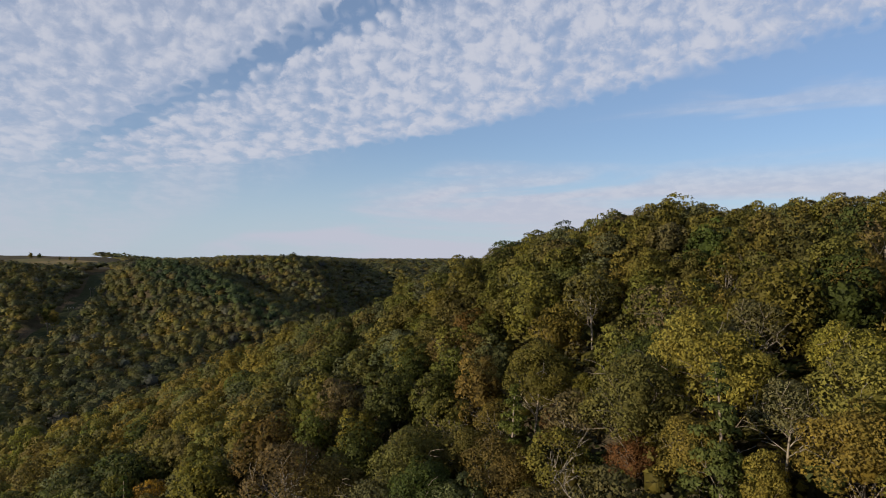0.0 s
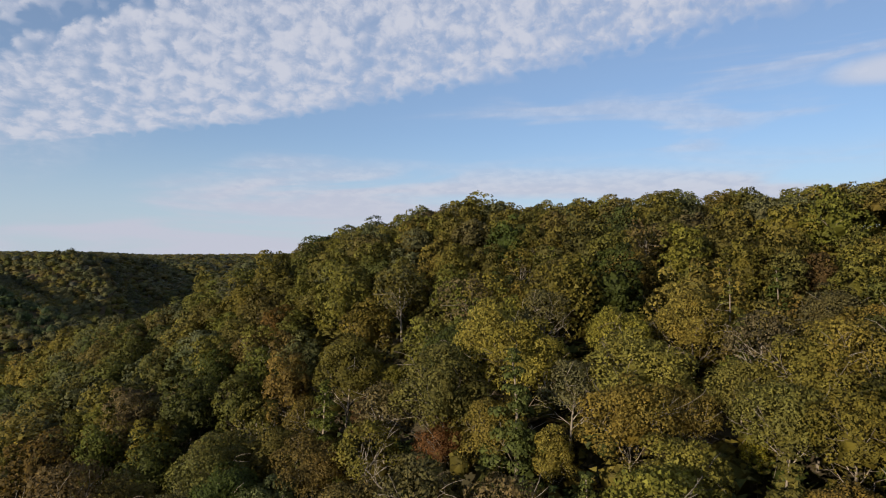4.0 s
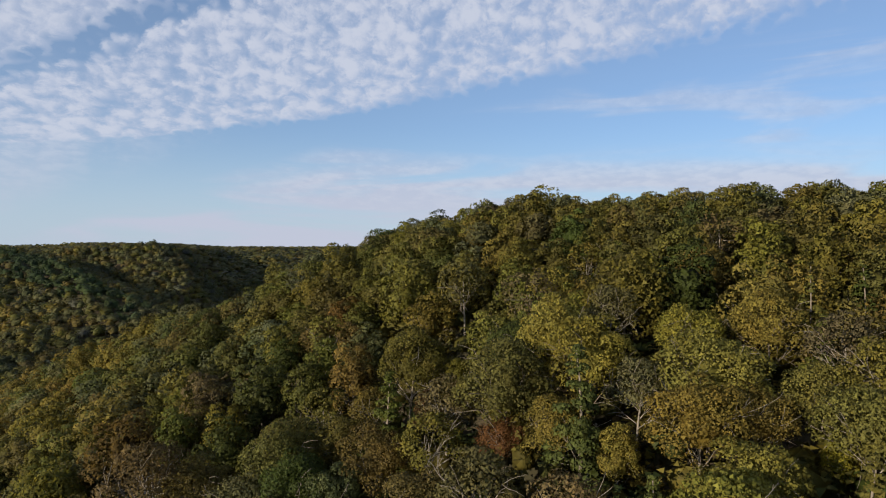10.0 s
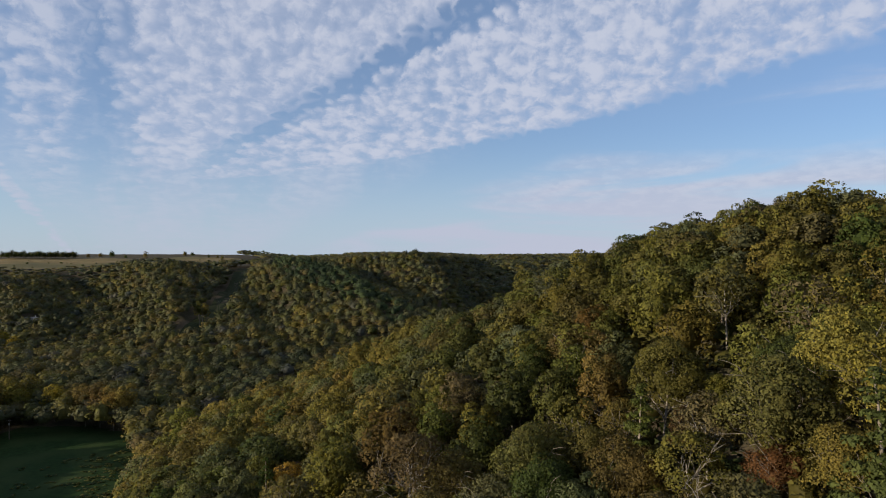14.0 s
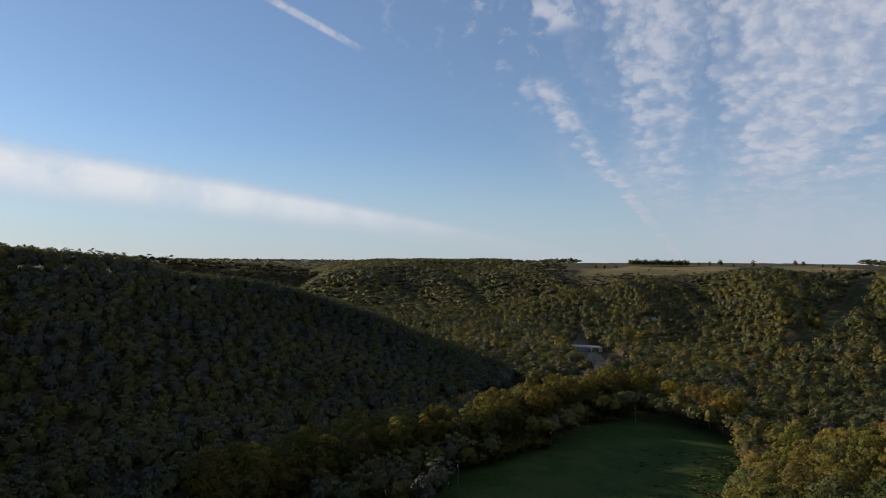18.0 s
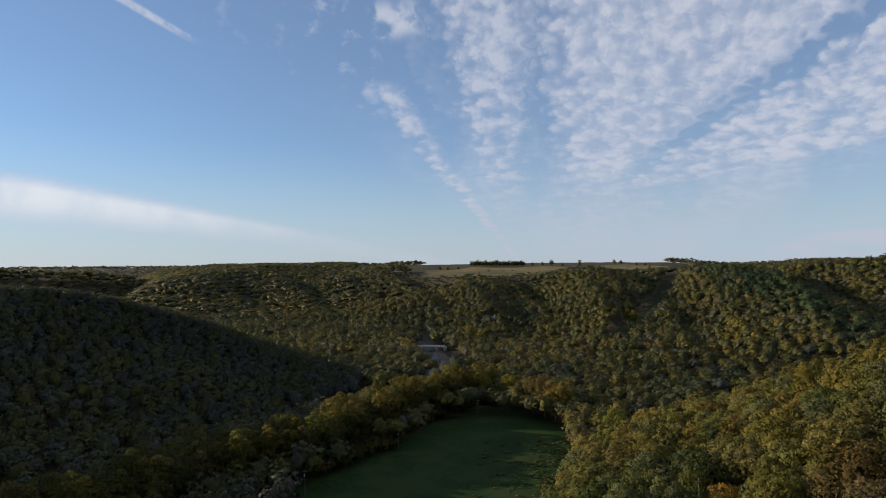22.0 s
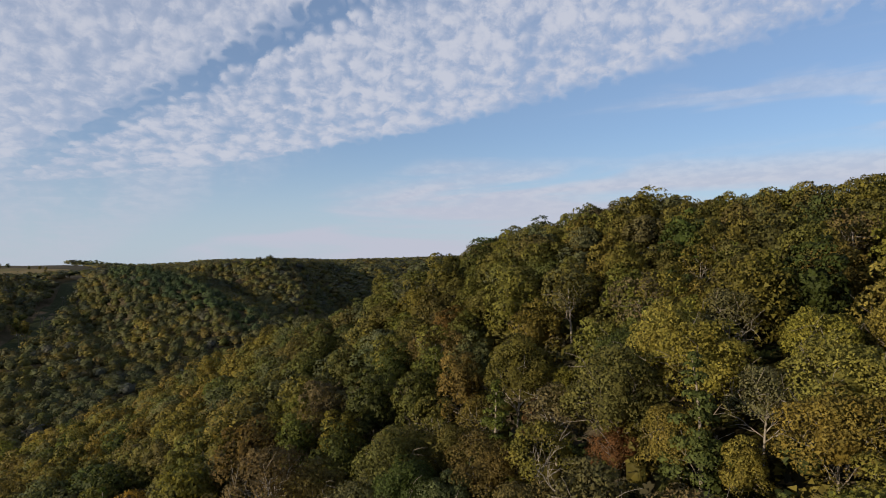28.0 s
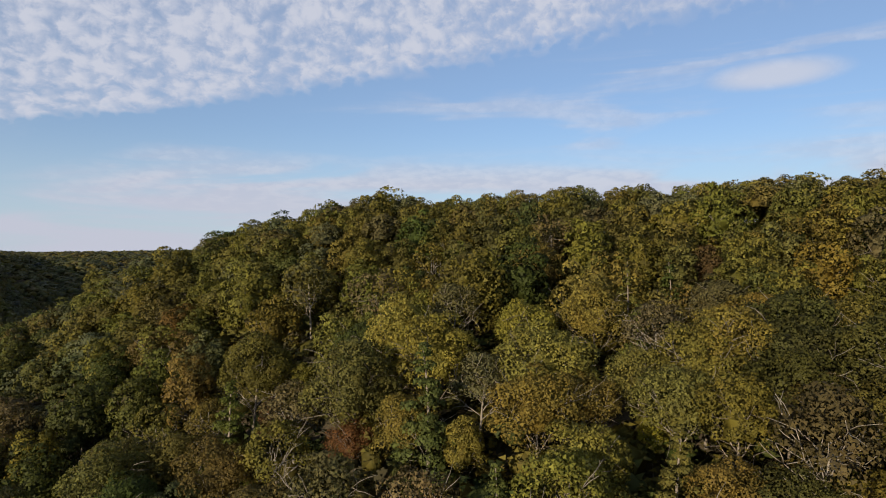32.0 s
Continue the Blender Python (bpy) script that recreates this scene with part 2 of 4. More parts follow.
# ---------------------------------------------------------------- the lie of the land
# The hill the drone faces: bearing, distance of its crest, height of the ground there.
NEAR_HILL = ((-180, 200, 62), (-140, 170, 48), (-112, 135, 38), (-100, 125, 33), (-88, 140, 12), (-72, 150, 1), (-42, 165, 0),
             (-36.5, 230, 3), (-30, 285, 6), (-25, 290, 13), (-20, 285, 23), (-15, 265, 37), (-11, 250, 45.5), (-5, 225, 55),
             (-3, 215, 62), (0.3, 200, 67), (4.5, 190, 71), (8, 185, 76), (12, 180, 79), (16, 178, 82.5), (20, 175, 84.5), (42, 180, 85), (50, 181, 87.5), (60, 183, 87), (70, 185, 87.5), (100, 200, 86), (180, 200, 62))
# The shaded hill across the river: bearing, distance of its foot, of its crest, height of the crest.
LEFT_HILL = ((-180, 300, 480, 70), (-130, 230, 410, 85), (-111, 235, 432, 80), (-99, 270, 462, 78), (-90.5, 300, 488, 75), (-89.1, 305, 490, 71.5), (-87, 310, 495, 63),
             (-80, 325, 505, 53), (-76, 332, 500, 45), (-70, 340, 490, 30), (-65, 345, 470, 14), (-60, 350, 440, 2), (-56, 350, 440, 0), (180, 300, 500, 0))
# The next ridge up the river, behind it.
MID_HILL = ((-180, 1425, 1500, 0), (-104, 1425, 1500, 72), (-88, 1425, 1500, 74), (-84, 1425, 1500, 68), (-80, 1425, 1500, 62), (-77.5, 1425, 1500, 56), (-74.7, 1425, 1500, 43), (-72.7, 1425, 1500, 28), (-71, 1425, 1500, 0), (180, 1425, 1500, 0))
# The far side of the valley: bearing, distance of its foot, of its rim, height of the rim.
FAR_HILL = ((-180, 1000, 1150, 0), (-76.8, 980, 1150, 0), (-73.5, 930, 1150, 45), (-71, 880, 1180, 58), (-69, 850, 1230, 65), (-65, 830, 1330, 69), (-60, 790, 1350, 70), (-55, 760, 1200, 67),
            (-50, 690, 1060, 61), (-45, 620, 1030, 61), (-35, 480, 1000, 61), (-28, 450, 950, 61), (-24, 440, 860, 59), (-21, 435, 845, 62), (-18.5, 430, 835, 69), (-15, 430, 830, 70), (-11, 480, 860, 70), (-8, 700, 1250, 66),
            (2, 700, 1350, 69), (40, 900, 1500, 66), (180, 1500, 2600, 66))


def along(table, az, k):
    return np.interp(az, [r[0] for r in table], [r[k] for r in table])


def inside(x, y, poly):
    """Whether points lie in a polygon of (x, y) corners."""
    x, y = np.asarray(x, float), np.asarray(y, float)
    hit = np.zeros(x.shape, bool)
    for (xa, ya), (xb, yb) in zip(poly, poly[1:] + poly[:1]):
        cross = ((ya > y) != (yb > y)) & (x < (xb - xa) * (y - ya) / (yb - ya + 1e-12) + xa)
        hit ^= cross
    return hit


def line_gap(x, y, line):
    """Distance from points to a polyline."""
    best = np.full(np.shape(x), 1e9)
    for (xa, ya), (xb, yb) in zip(line, line[1:]):
        ex, ey = xb - xa, yb - ya
        t = np.clip(((x - xa) * ex + (y - ya) * ey) / (ex * ex + ey * ey), 0, 1)
        best = np.minimum(best, np.hypot(x - xa - t * ex, y - ya - t * ey))
    return best


def polar(az, d):
    return (d * math.sin(radians(az)), d * math.cos(radians(az)))


# Spurs (raised) and draws (sunk) down the far side: from bearing and distance, to bearing and distance, height, half width.
SPURS = ((-47.5, 1000, -44, 640, 9, 48), (-36, 985, -35, 560, 8, 48), (-24.5, 850, -13, 520, 15, 42), (-14.5, 830, -10, 640, 9, 42), (-57, 1100, -52, 800, 10, 60),
         (-41, 960, -40, 600, -10, 42), (-20, 840, -11, 590, -13, 38), (-30.5, 960, -31, 560, -4, 40))


def bumps(x, y):
    """Soft unevenness of the ground, a few metres high far off, less near by."""
    d = np.hypot(x, y)
    a = np.sin(x / 61 + 1.3) * np.cos(y / 47 - 0.4) + 0.6 * np.sin((x + y) / 33 + 2) + 0.5 * np.cos((x - 0.7 * y) / 23)
    return a * np.clip((d - 40) / 300, 0.25, 1) * 1.7


def smooth(t):
    t = np.clip(t, 0, 1)
    return t * t * (3 - 2 * t)


def ground_height(x, y):
    x, y = np.asarray(x, float), np.asarray(y, float)
    d, az = np.hypot(x, y), np.degrees(np.arctan2(x, y))
    dc, zc = along(NEAR_HILL, az, 1), along(NEAR_HILL, az, 2)
    t = d / dc
    low = 32 + (np.interp(az, (-14, -4, 0, 9, 20, 32), (35, 25, 19, 19, 28, 36)) - 32) * np.clip(d / 45, 0, 1)
    near = np.where(t < 1, low + (zc - low) * np.clip(t, 0, 1) ** 1.08, zc - np.interp(az, (-2, 6), (0.42, -0.05)) * np.clip(d - dc, 0, 80) - 0.3 * np.clip(d - dc - 80, 0, 500))
    foot, crest, top = along(LEFT_HILL, az, 1), along(LEFT_HILL, az, 2), along(LEFT_HILL, az, 3)
    t = (d - foot) / (crest - foot)
    left = np.where(t < 1, top * np.clip(t, 0, 1) ** 0.97, top - (np.clip(69 - top, 0, 70) / crest + 0.014) * (d - crest))
    foot, crest, top = along(MID_HILL, az, 1), along(MID_HILL, az, 2), along(MID_HILL, az, 3)
    t = (d - foot) / (crest - foot)
    left = np.maximum(left, np.where(t < 1, top * np.clip(t, 0, 1) ** 0.85, top - 0.3 * (d - crest)))
    foot, crest, top = along(FAR_HILL, az, 1), along(FAR_HILL, az, 2), along(FAR_HILL, az, 3)
    t = np.clip((d - foot) / (crest - foot), 0, 1)
    lie = az + 7 * t
    gully = (2.5 * np.sin(lie * 0.62 + 1.0) + 2.5 * np.sin(lie * 1.13 + 0.4) + 1.5 * np.sin(lie * 2.3)) * np.sin(np.pi * np.clip(t, 0, 1)) ** 0.8
    for a0, d0, a1, d1, up, wide in SPURS:
        gully = gully + up * np.exp(-(line_gap(x, y, [polar(a0, d0), polar(a1, d1)]) / wide) ** 2) * np.clip((1 - t) / 0.12, 0, 1)
    far = top * (0.6 * t + 0.4 * smooth(t)) + gully * np.clip(top / 40, 0, 1) + np.clip(d - crest, 0, 450) * np.interp(az, (-62, -56, -50, -29, -25), (0.006, 0.012, 0.034, 0.034, 0.004))
    wave = 6 * np.sin(x / 410 + 0.5) * np.sin(y / 370) * np.clip((d - crest - 300) / 800, 0, 1)
    rim = np.where(az < -68, 66 * smooth((d - 1800) / 900), 0)
    left = np.maximum(left, rim)
    base = np.maximum(np.maximum(near, left), np.maximum(far + wave, 0.0))
    flat = np.clip(base / 6, 0, 1)
    return base + bumps(x, y) * flat


def make_ground():
    az = np.concatenate([np.arange(-180, -115, 3.0), np.arange(-115, 80, 0.8), np.arange(80, 180, 3.0)])
    rad = np.concatenate([np.linspace(0, 700, 101)[1:], np.geomspace(707, 4900, 90)])
    A, R = np.meshgrid(np.radians(az), rad)
    X, Y = R * np.sin(A), R * np.cos(A)
    Z = ground_height(X, Y)
    verts = np.stack([X.ravel(), Y.ravel(), Z.ravel()], 1)
    verts = np.vstack([verts, [[0, 0, 32.0]]])
    na, nr = len(az), len(rad)
    i = np.arange(nr - 1)[:, None] * na
    j, k = np.arange(na)[None, :], (np.arange(na)[None, :] + 1) % na
    quads = np.stack([(i + j).ravel(), (i + na + j).ravel(), (i + na + k).ravel(), (i + k).ravel()], 1)[:, ::-1]
    faces = quads.tolist() + [[na * nr, b, a] for a, b in zip(range(na), [*range(1, na), 0])]
    me = bpy.data.meshes.new("ground")
    me.from_pydata(verts.tolist(), [], faces)
    me.polygons.foreach_set("use_smooth", [True] * len(me.polygons))
    me.materials.append(FLOOR)
    return tagged(new("ground", me), "brown leaf-littered ground under the woods", "ground", kind="structure")


make_ground()


def sheet(name, poly, step, lift, mat, label, category):
    """A patch of another cover that lies on the ground within a polygon."""
    xs, ys = [p[0] for p in poly], [p[1] for p in poly]
    gx, gy = np.arange(min(xs), max(xs) + step, step), np.arange(min(ys), max(ys) + step, step)
    X, Y = np.meshgrid(gx, gy)
    Z = ground_height(X, Y) + lift
    keep = inside(X[:-1, :-1] + step / 2, Y[:-1, :-1] + step / 2, poly)
    n = len(gx)
    i, j = np.nonzero(keep)
    a = i * n + j
    me = bpy.data.meshes.new(name)
    me.from_pydata(np.stack([X.ravel(), Y.ravel(), Z.ravel()], 1).tolist(), [], np.stack([a, a + 1, a + n + 1, a + n], 1).tolist())
    bm = bmesh.new()
    bm.from_mesh(me)
    bmesh.ops.delete(bm, geom=[v for v in bm.verts if not v.link_faces], context="VERTS")
    bm.to_mesh(me)
    bm.free()
    me.materials.append(mat)
    return tagged(new(name, me), label, category, kind="structure")


MEADOW = [polar(-66, 180), polar(-62, 238), polar(-57, 266), polar(-52, 296), polar(-48.4, 330), polar(-45.4, 350), polar(-41.3, 337), polar(-38.2, 307), polar(-36.9, 272), polar(-38, 200), polar(-42, 165)]
FIELD = [polar(-51.3, 1075), polar(-48.3, 985), polar(-45.3, 1000), polar(-42.2, 1105), polar(-38, 1090), polar(-33.3, 1115), polar(-30.3, 1140), polar(-29, 1180), polar(-29, 1380), polar(-33, 1430), polar(-40, 1440), polar(-46, 1430), polar(-50.5, 1300)]
RIVER = [(-575, 470), (-522, 428), (-463, 382), (-404, 345), (-367, 325), (-330, 285), (-310, 230), (-300, 150), (-285, 70), (-245, 0), (-190, -70), (-120, -150)]
CUT = [polar(-28.6, 1000), polar(-29.5, 830), polar(-30.8, 685), polar(-32.3, 615), polar(-33.5, 560)]
mx, my = sum(p[0] for p in MEADOW) / len(MEADOW), sum(p[1] for p in MEADOW) / len(MEADOW)
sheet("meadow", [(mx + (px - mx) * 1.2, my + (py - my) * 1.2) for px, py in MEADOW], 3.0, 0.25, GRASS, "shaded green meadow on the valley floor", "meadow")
sheet("hilltop_field", FIELD, 8.0, 0.5, DRY_GRASS, "dry tan pasture on the rim of the valley", "field")


def ribbon(name, line, widths, lift, mat, label, category):
    """A strip that follows a polyline over the ground."""
    pts = []
    for (xa, ya), (xb, yb) in zip(line, line[1:]):
        for k in range(6):
            pts.append((xa + (xb - xa) * k / 6, ya + (yb - ya) * k / 6))
    pts = np.array(pts + [line[-1]])
    for _ in range(3):
        pts[1:-1] = (pts[:-2] + 2 * pts[1:-1] + pts[2:]) / 4
    way = np.gradient(pts, axis=0)
    way /= np.linalg.norm(way, axis=1)[:, None]
    side = np.stack([way[:, 1], -way[:, 0]], 1)
    w = np.interp(np.linspace(0, 1, len(pts)), np.linspace(0, 1, len(widths)), widths)
    rows = []
    for k in (-1, -0.33, 0.33, 1):
        p = pts + side * (k * w)[:, None]
        rows.append(np.column_stack([p, ground_height(p[:, 0], p[:, 1]) + lift]))
    n = len(pts)
    me = bpy.data.meshes.new(name)
    faces = [(r * n + i, r * n + i + 1, (r + 1) * n + i + 1, (r + 1) * n + i) for r in range(3) for i in range(n - 1)]
    me.from_pydata(np.vstack(rows).tolist(), [], faces)
    me.materials.append(mat)
    return tagged(new(name, me), label, category, kind="structure")


ribbon("gravel_bank", RIVER[1:7], (7, 13, 14, 11, 9), 0.3, GRAVEL, "tan gravel banks along the river", "river bank")
ribbon("river", RIVER, (4, 4.5, 6, 7, 8), 0.55, WATER, "dark slow river in the valley", "river")
ribbon("power_line_cut", CUT, (12, 12, 11), 0.4, SCRUB, "dark cleared strip up the wooded hillside", "clearing")

# ---------------------------------------------------------------- trees
rng = np.random.default_rng(7)


def crown_mesh(n, size, wide, high, lobes, rng, shape="round", ruffle=0.4, core=None, lay=0.3, inner=(9, 4), bulk=(0.34, 0.5), mass=(0.2, 0.18), cast=0.45, rise=0.7):
    """One crown, standing on z = 0, as loose triangles: their (3m, 3) corners, the way the foliage there faces, and its tone.
    Rounded masses of leaves make up the crown, with gaps between them, and n leaf sprays stand out all over their skins."""
    if shape == "cone":
        hh = rng.random(lobes) ** 0.8
        a = rng.random(lobes) * 6.283
        rr = wide * (1.02 - hh) * (0.55 + 0.45 * rng.random(lobes))
        c = np.stack([rr * np.cos(a), rr * np.sin(a), high * hh], 1)
        lr = wide * (0.42 - 0.26 * hh)
        flat = 0.45
    else:
        # spread the masses evenly over an uneven dome
        k = (np.arange(lobes) + rng.random(lobes)) / lobes
        up = 1 - k * (1.28 if shape == "round" else 1.75)
        a = np.arange(lobes) * 2.39996 + rng.normal(size=lobes) * 0.35
        v = np.stack([np.cos(a) * np.sqrt(1 - up * up), np.sin(a) * np.sqrt(1 - up * up), up], 1)
        k = 0.58 + 0.3 * rng.random(lobes)
        c = v * k[:, None] * np.array([wide, wide, high * 0.5]) + np.array([0, 0, high * 0.5])
        lr = wide * (mass[0] + mass[1] * rng.random(lobes))
        flat = 0.8
    heart = np.array([0, 0, high * (0.4 if shape != "cone" else 0.1)])

    def facing(p, own):
        out = (p - heart) / np.array([wide, wide, high * 0.5])
        out /= np.linalg.norm(out, axis=1)[:, None] + 1e-9
        out = out * (1 - cast) + own * cast
        out[:, 2] *= rise
        return out / (np.linalg.norm(out, axis=1)[:, None] + 1e-9)

    def split(p, w):
        """Rings of corners to triangles."""
        nx = np.roll(np.arange(p.shape[1]), -1)
        out = []
        for g in (p, w):
            q = np.stack([g[:-1, :], g[:-1, nx], g[1:, nx], g[1:, :]], 2).reshape(-1, 4, 3)
            out.append(q[:, (0, 1, 2, 0, 2, 3)].reshape(-1, 3))
        return out

    def dome(seg, ring, low):
        th, ph = np.arange(seg) * 2 * np.pi / seg + rng.random() * 6, np.linspace(low, np.pi / 2 - 0.12, ring + 1)
        return np.stack([np.cos(ph)[:, None] * np.cos(th)[None, :], np.cos(ph)[:, None] * np.sin(th)[None, :], np.repeat(np.sin(ph)[:, None], seg, 1)], -1)

    tris, ways, tones = [], [], []
    own_tone = rng.uniform(0.86, 1.16, lobes)
    for i in range(lobes if core else 0):
        seg, ring, full = core
        nrm = dome(seg, ring, -0.75)
        q, w = split(c[i] + nrm * (lr[i] * full * rng.uniform(0.72, 1.04, (ring + 1, seg)))[..., None] * np.array([1, 1, flat]), nrm)
        tris.append(q)
        ways.append(facing(q, w))
        tones.append(np.full(len(q), own_tone[i]))
    # the heart of the crown behind them, its shade put into a darker tone
    if shape != "cone" and inner:
        seg, ring = inner
        nrm = dome(seg, ring, -0.5 if shape == "round" else -1.0)
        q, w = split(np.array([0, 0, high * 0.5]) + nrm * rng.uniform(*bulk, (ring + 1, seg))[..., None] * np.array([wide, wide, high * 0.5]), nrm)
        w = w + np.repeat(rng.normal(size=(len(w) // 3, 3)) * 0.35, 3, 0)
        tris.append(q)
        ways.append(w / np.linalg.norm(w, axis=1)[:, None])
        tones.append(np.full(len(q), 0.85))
    # the sprays, some of them over the heart and toned darker with it
    w = lr ** 2
    which = rng.choice(lobes, n, p=w / w.sum())
    nv = rng.normal(size=(n, 3))
    nv[:, 2] += 0.4
    nv += 0.6 * ((c - heart) / np.array([wide, wide, high * 0.5]))[which]
    nv /= np.linalg.norm(nv, axis=1)[:, None]
    rad = lr[which] * (0.72 + 0.36 * rng.random(n) ** 0.8)
    p = c[which] + nv * rad[:, None] * np.array([1, 1, flat])
    tone = own_tone[which]
    if shape != "cone" and inner:
        k = n // 8
        p[:k] = np.array([0, 0, high * 0.5]) + nv[:k] * np.array([wide, wide, high * 0.5]) * (bulk[1] + 0.2 * rng.random(k))[:, None]
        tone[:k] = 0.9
    tilt = nv + rng.normal(size=(n, 3)) * ruffle
    tilt /= np.linalg.norm(tilt, axis=1)[:, None]
    t = np.cross(tilt, rng.normal(size=(n, 3)))
    t /= np.linalg.norm(t, axis=1)[:, None]
    b = np.cross(tilt, t)
    s = size * (0.55 + 0.85 * rng.random(n))[:, None]
    j = rng.uniform(0.35, 0.75, (3, n))[..., None]
    q = np.stack([p + (-t * 0.9 - b * 0.5) * s * j[0], p + (t * 0.9 - b * 0.5) * s * j[1], p + b * s * j[2]], 1)
    tris.append(q.reshape(-1, 3))
    ways.append(np.repeat(facing(p, nv) * (1 - lay) + tilt * lay, 3, 0))
    tones.append(np.repeat(tone, 3))
    return np.vstack(tris), np.vstack(ways), np.concatenate(tones)


def tube(points, radii, sides=6):
    """A tapered limb along points: corners and faces."""
    pts = np.asarray(points, float)
    way = np.gradient(pts, axis=0)
    way /= np.linalg.norm(way, axis=1)[:, None]
    ref = np.array([0.31, 0.95, 0.05])
    sx = np.cross(way, ref)
    sx /= np.linalg.norm(sx, axis=1)[:, None]
    sy = np.cross(way, sx)
    a = np.arange(sides) * 2 * np.pi / sides
    rings = [p + r * (np.cos(a)[:, None] * x + np.sin(a)[:, None] * y) for p, r, x, y in zip(pts, radii, sx, sy)]
    n = len(pts)
    faces = [(i * sides + j, i * sides + (j + 1) % sides, (i + 1) * sides + (j + 1) % sides, (i + 1) * sides + j) for i in range(n - 1) for j in range(sides)]
    faces += [tuple(range((n - 1) * sides, n * sides)), tuple(reversed(range(sides)))]
    return np.vstack(rings), faces


def mesh_of(name, pieces, mat, shade=True):
    """One mesh from several (corners, faces)."""
    vs, fs, base = [], [], 0
    for v, f in pieces:
        vs.append(v)
        fs += [tuple(i + base for i in q) for q in f]
        base += len(v)
    me = bpy.data.meshes.new(name)
    me.from_pydata(np.vstack(vs).tolist(), [], fs)
    if shade:
        me.polygons.foreach_set("use_smooth", [True] * len(me.polygons))
    me.materials.append(mat)
    return me


def leaf_mesh(name, corners, mat, ways, tint):
    """A mesh of loose triangles, quickly. tint: the leaves' colour, or their tone alone."""
    n = len(corners)
    me = bpy.data.meshes.new(name)
    me.vertices.add(n)
    me.vertices.foreach_set("co", np.ascontiguousarray(corners, np.float32).ravel())
    me.loops.add(n)
    me.loops.foreach_set("vertex_index", np.arange(n, dtype=np.int32))
    me.polygons.add(n // 3)
    me.polygons.foreach_set("loop_start", np.arange(0, n, 3, dtype=np.int32))
    face = me.attributes.new("facing", "FLOAT_VECTOR", "POINT")
    face.data.foreach_set("vector", np.ascontiguousarray(ways, np.float32).ravel())
    tint = np.asarray(tint, np.float32)
    tint = np.repeat(tint[:, None], 3, 1) if tint.ndim == 1 else tint
    col = me.attributes.new("tint", "FLOAT_COLOR", "POINT")
    col.data.foreach_set("color", np.ascontiguousarray(np.column_stack([tint, np.ones(n)]), np.float32).ravel())
    me.materials.append(mat)
    me.update()
    me.validate()
    return me


def limb_path(start, way, length, rng, bend=0.25, steps=5):
    p, w, out = np.array(start, float), np.array(way, float), []
    w /= np.linalg.norm(w)
    for _ in range(steps):
        out.append(p.copy())
        p = p + w * length / (steps - 1)
        w = w + rng.normal(size=3) * bend * np.array([1, 1, 0.6]) + np.array([0, 0, 0.06])
        w /= np.linalg.norm(w)
    return out


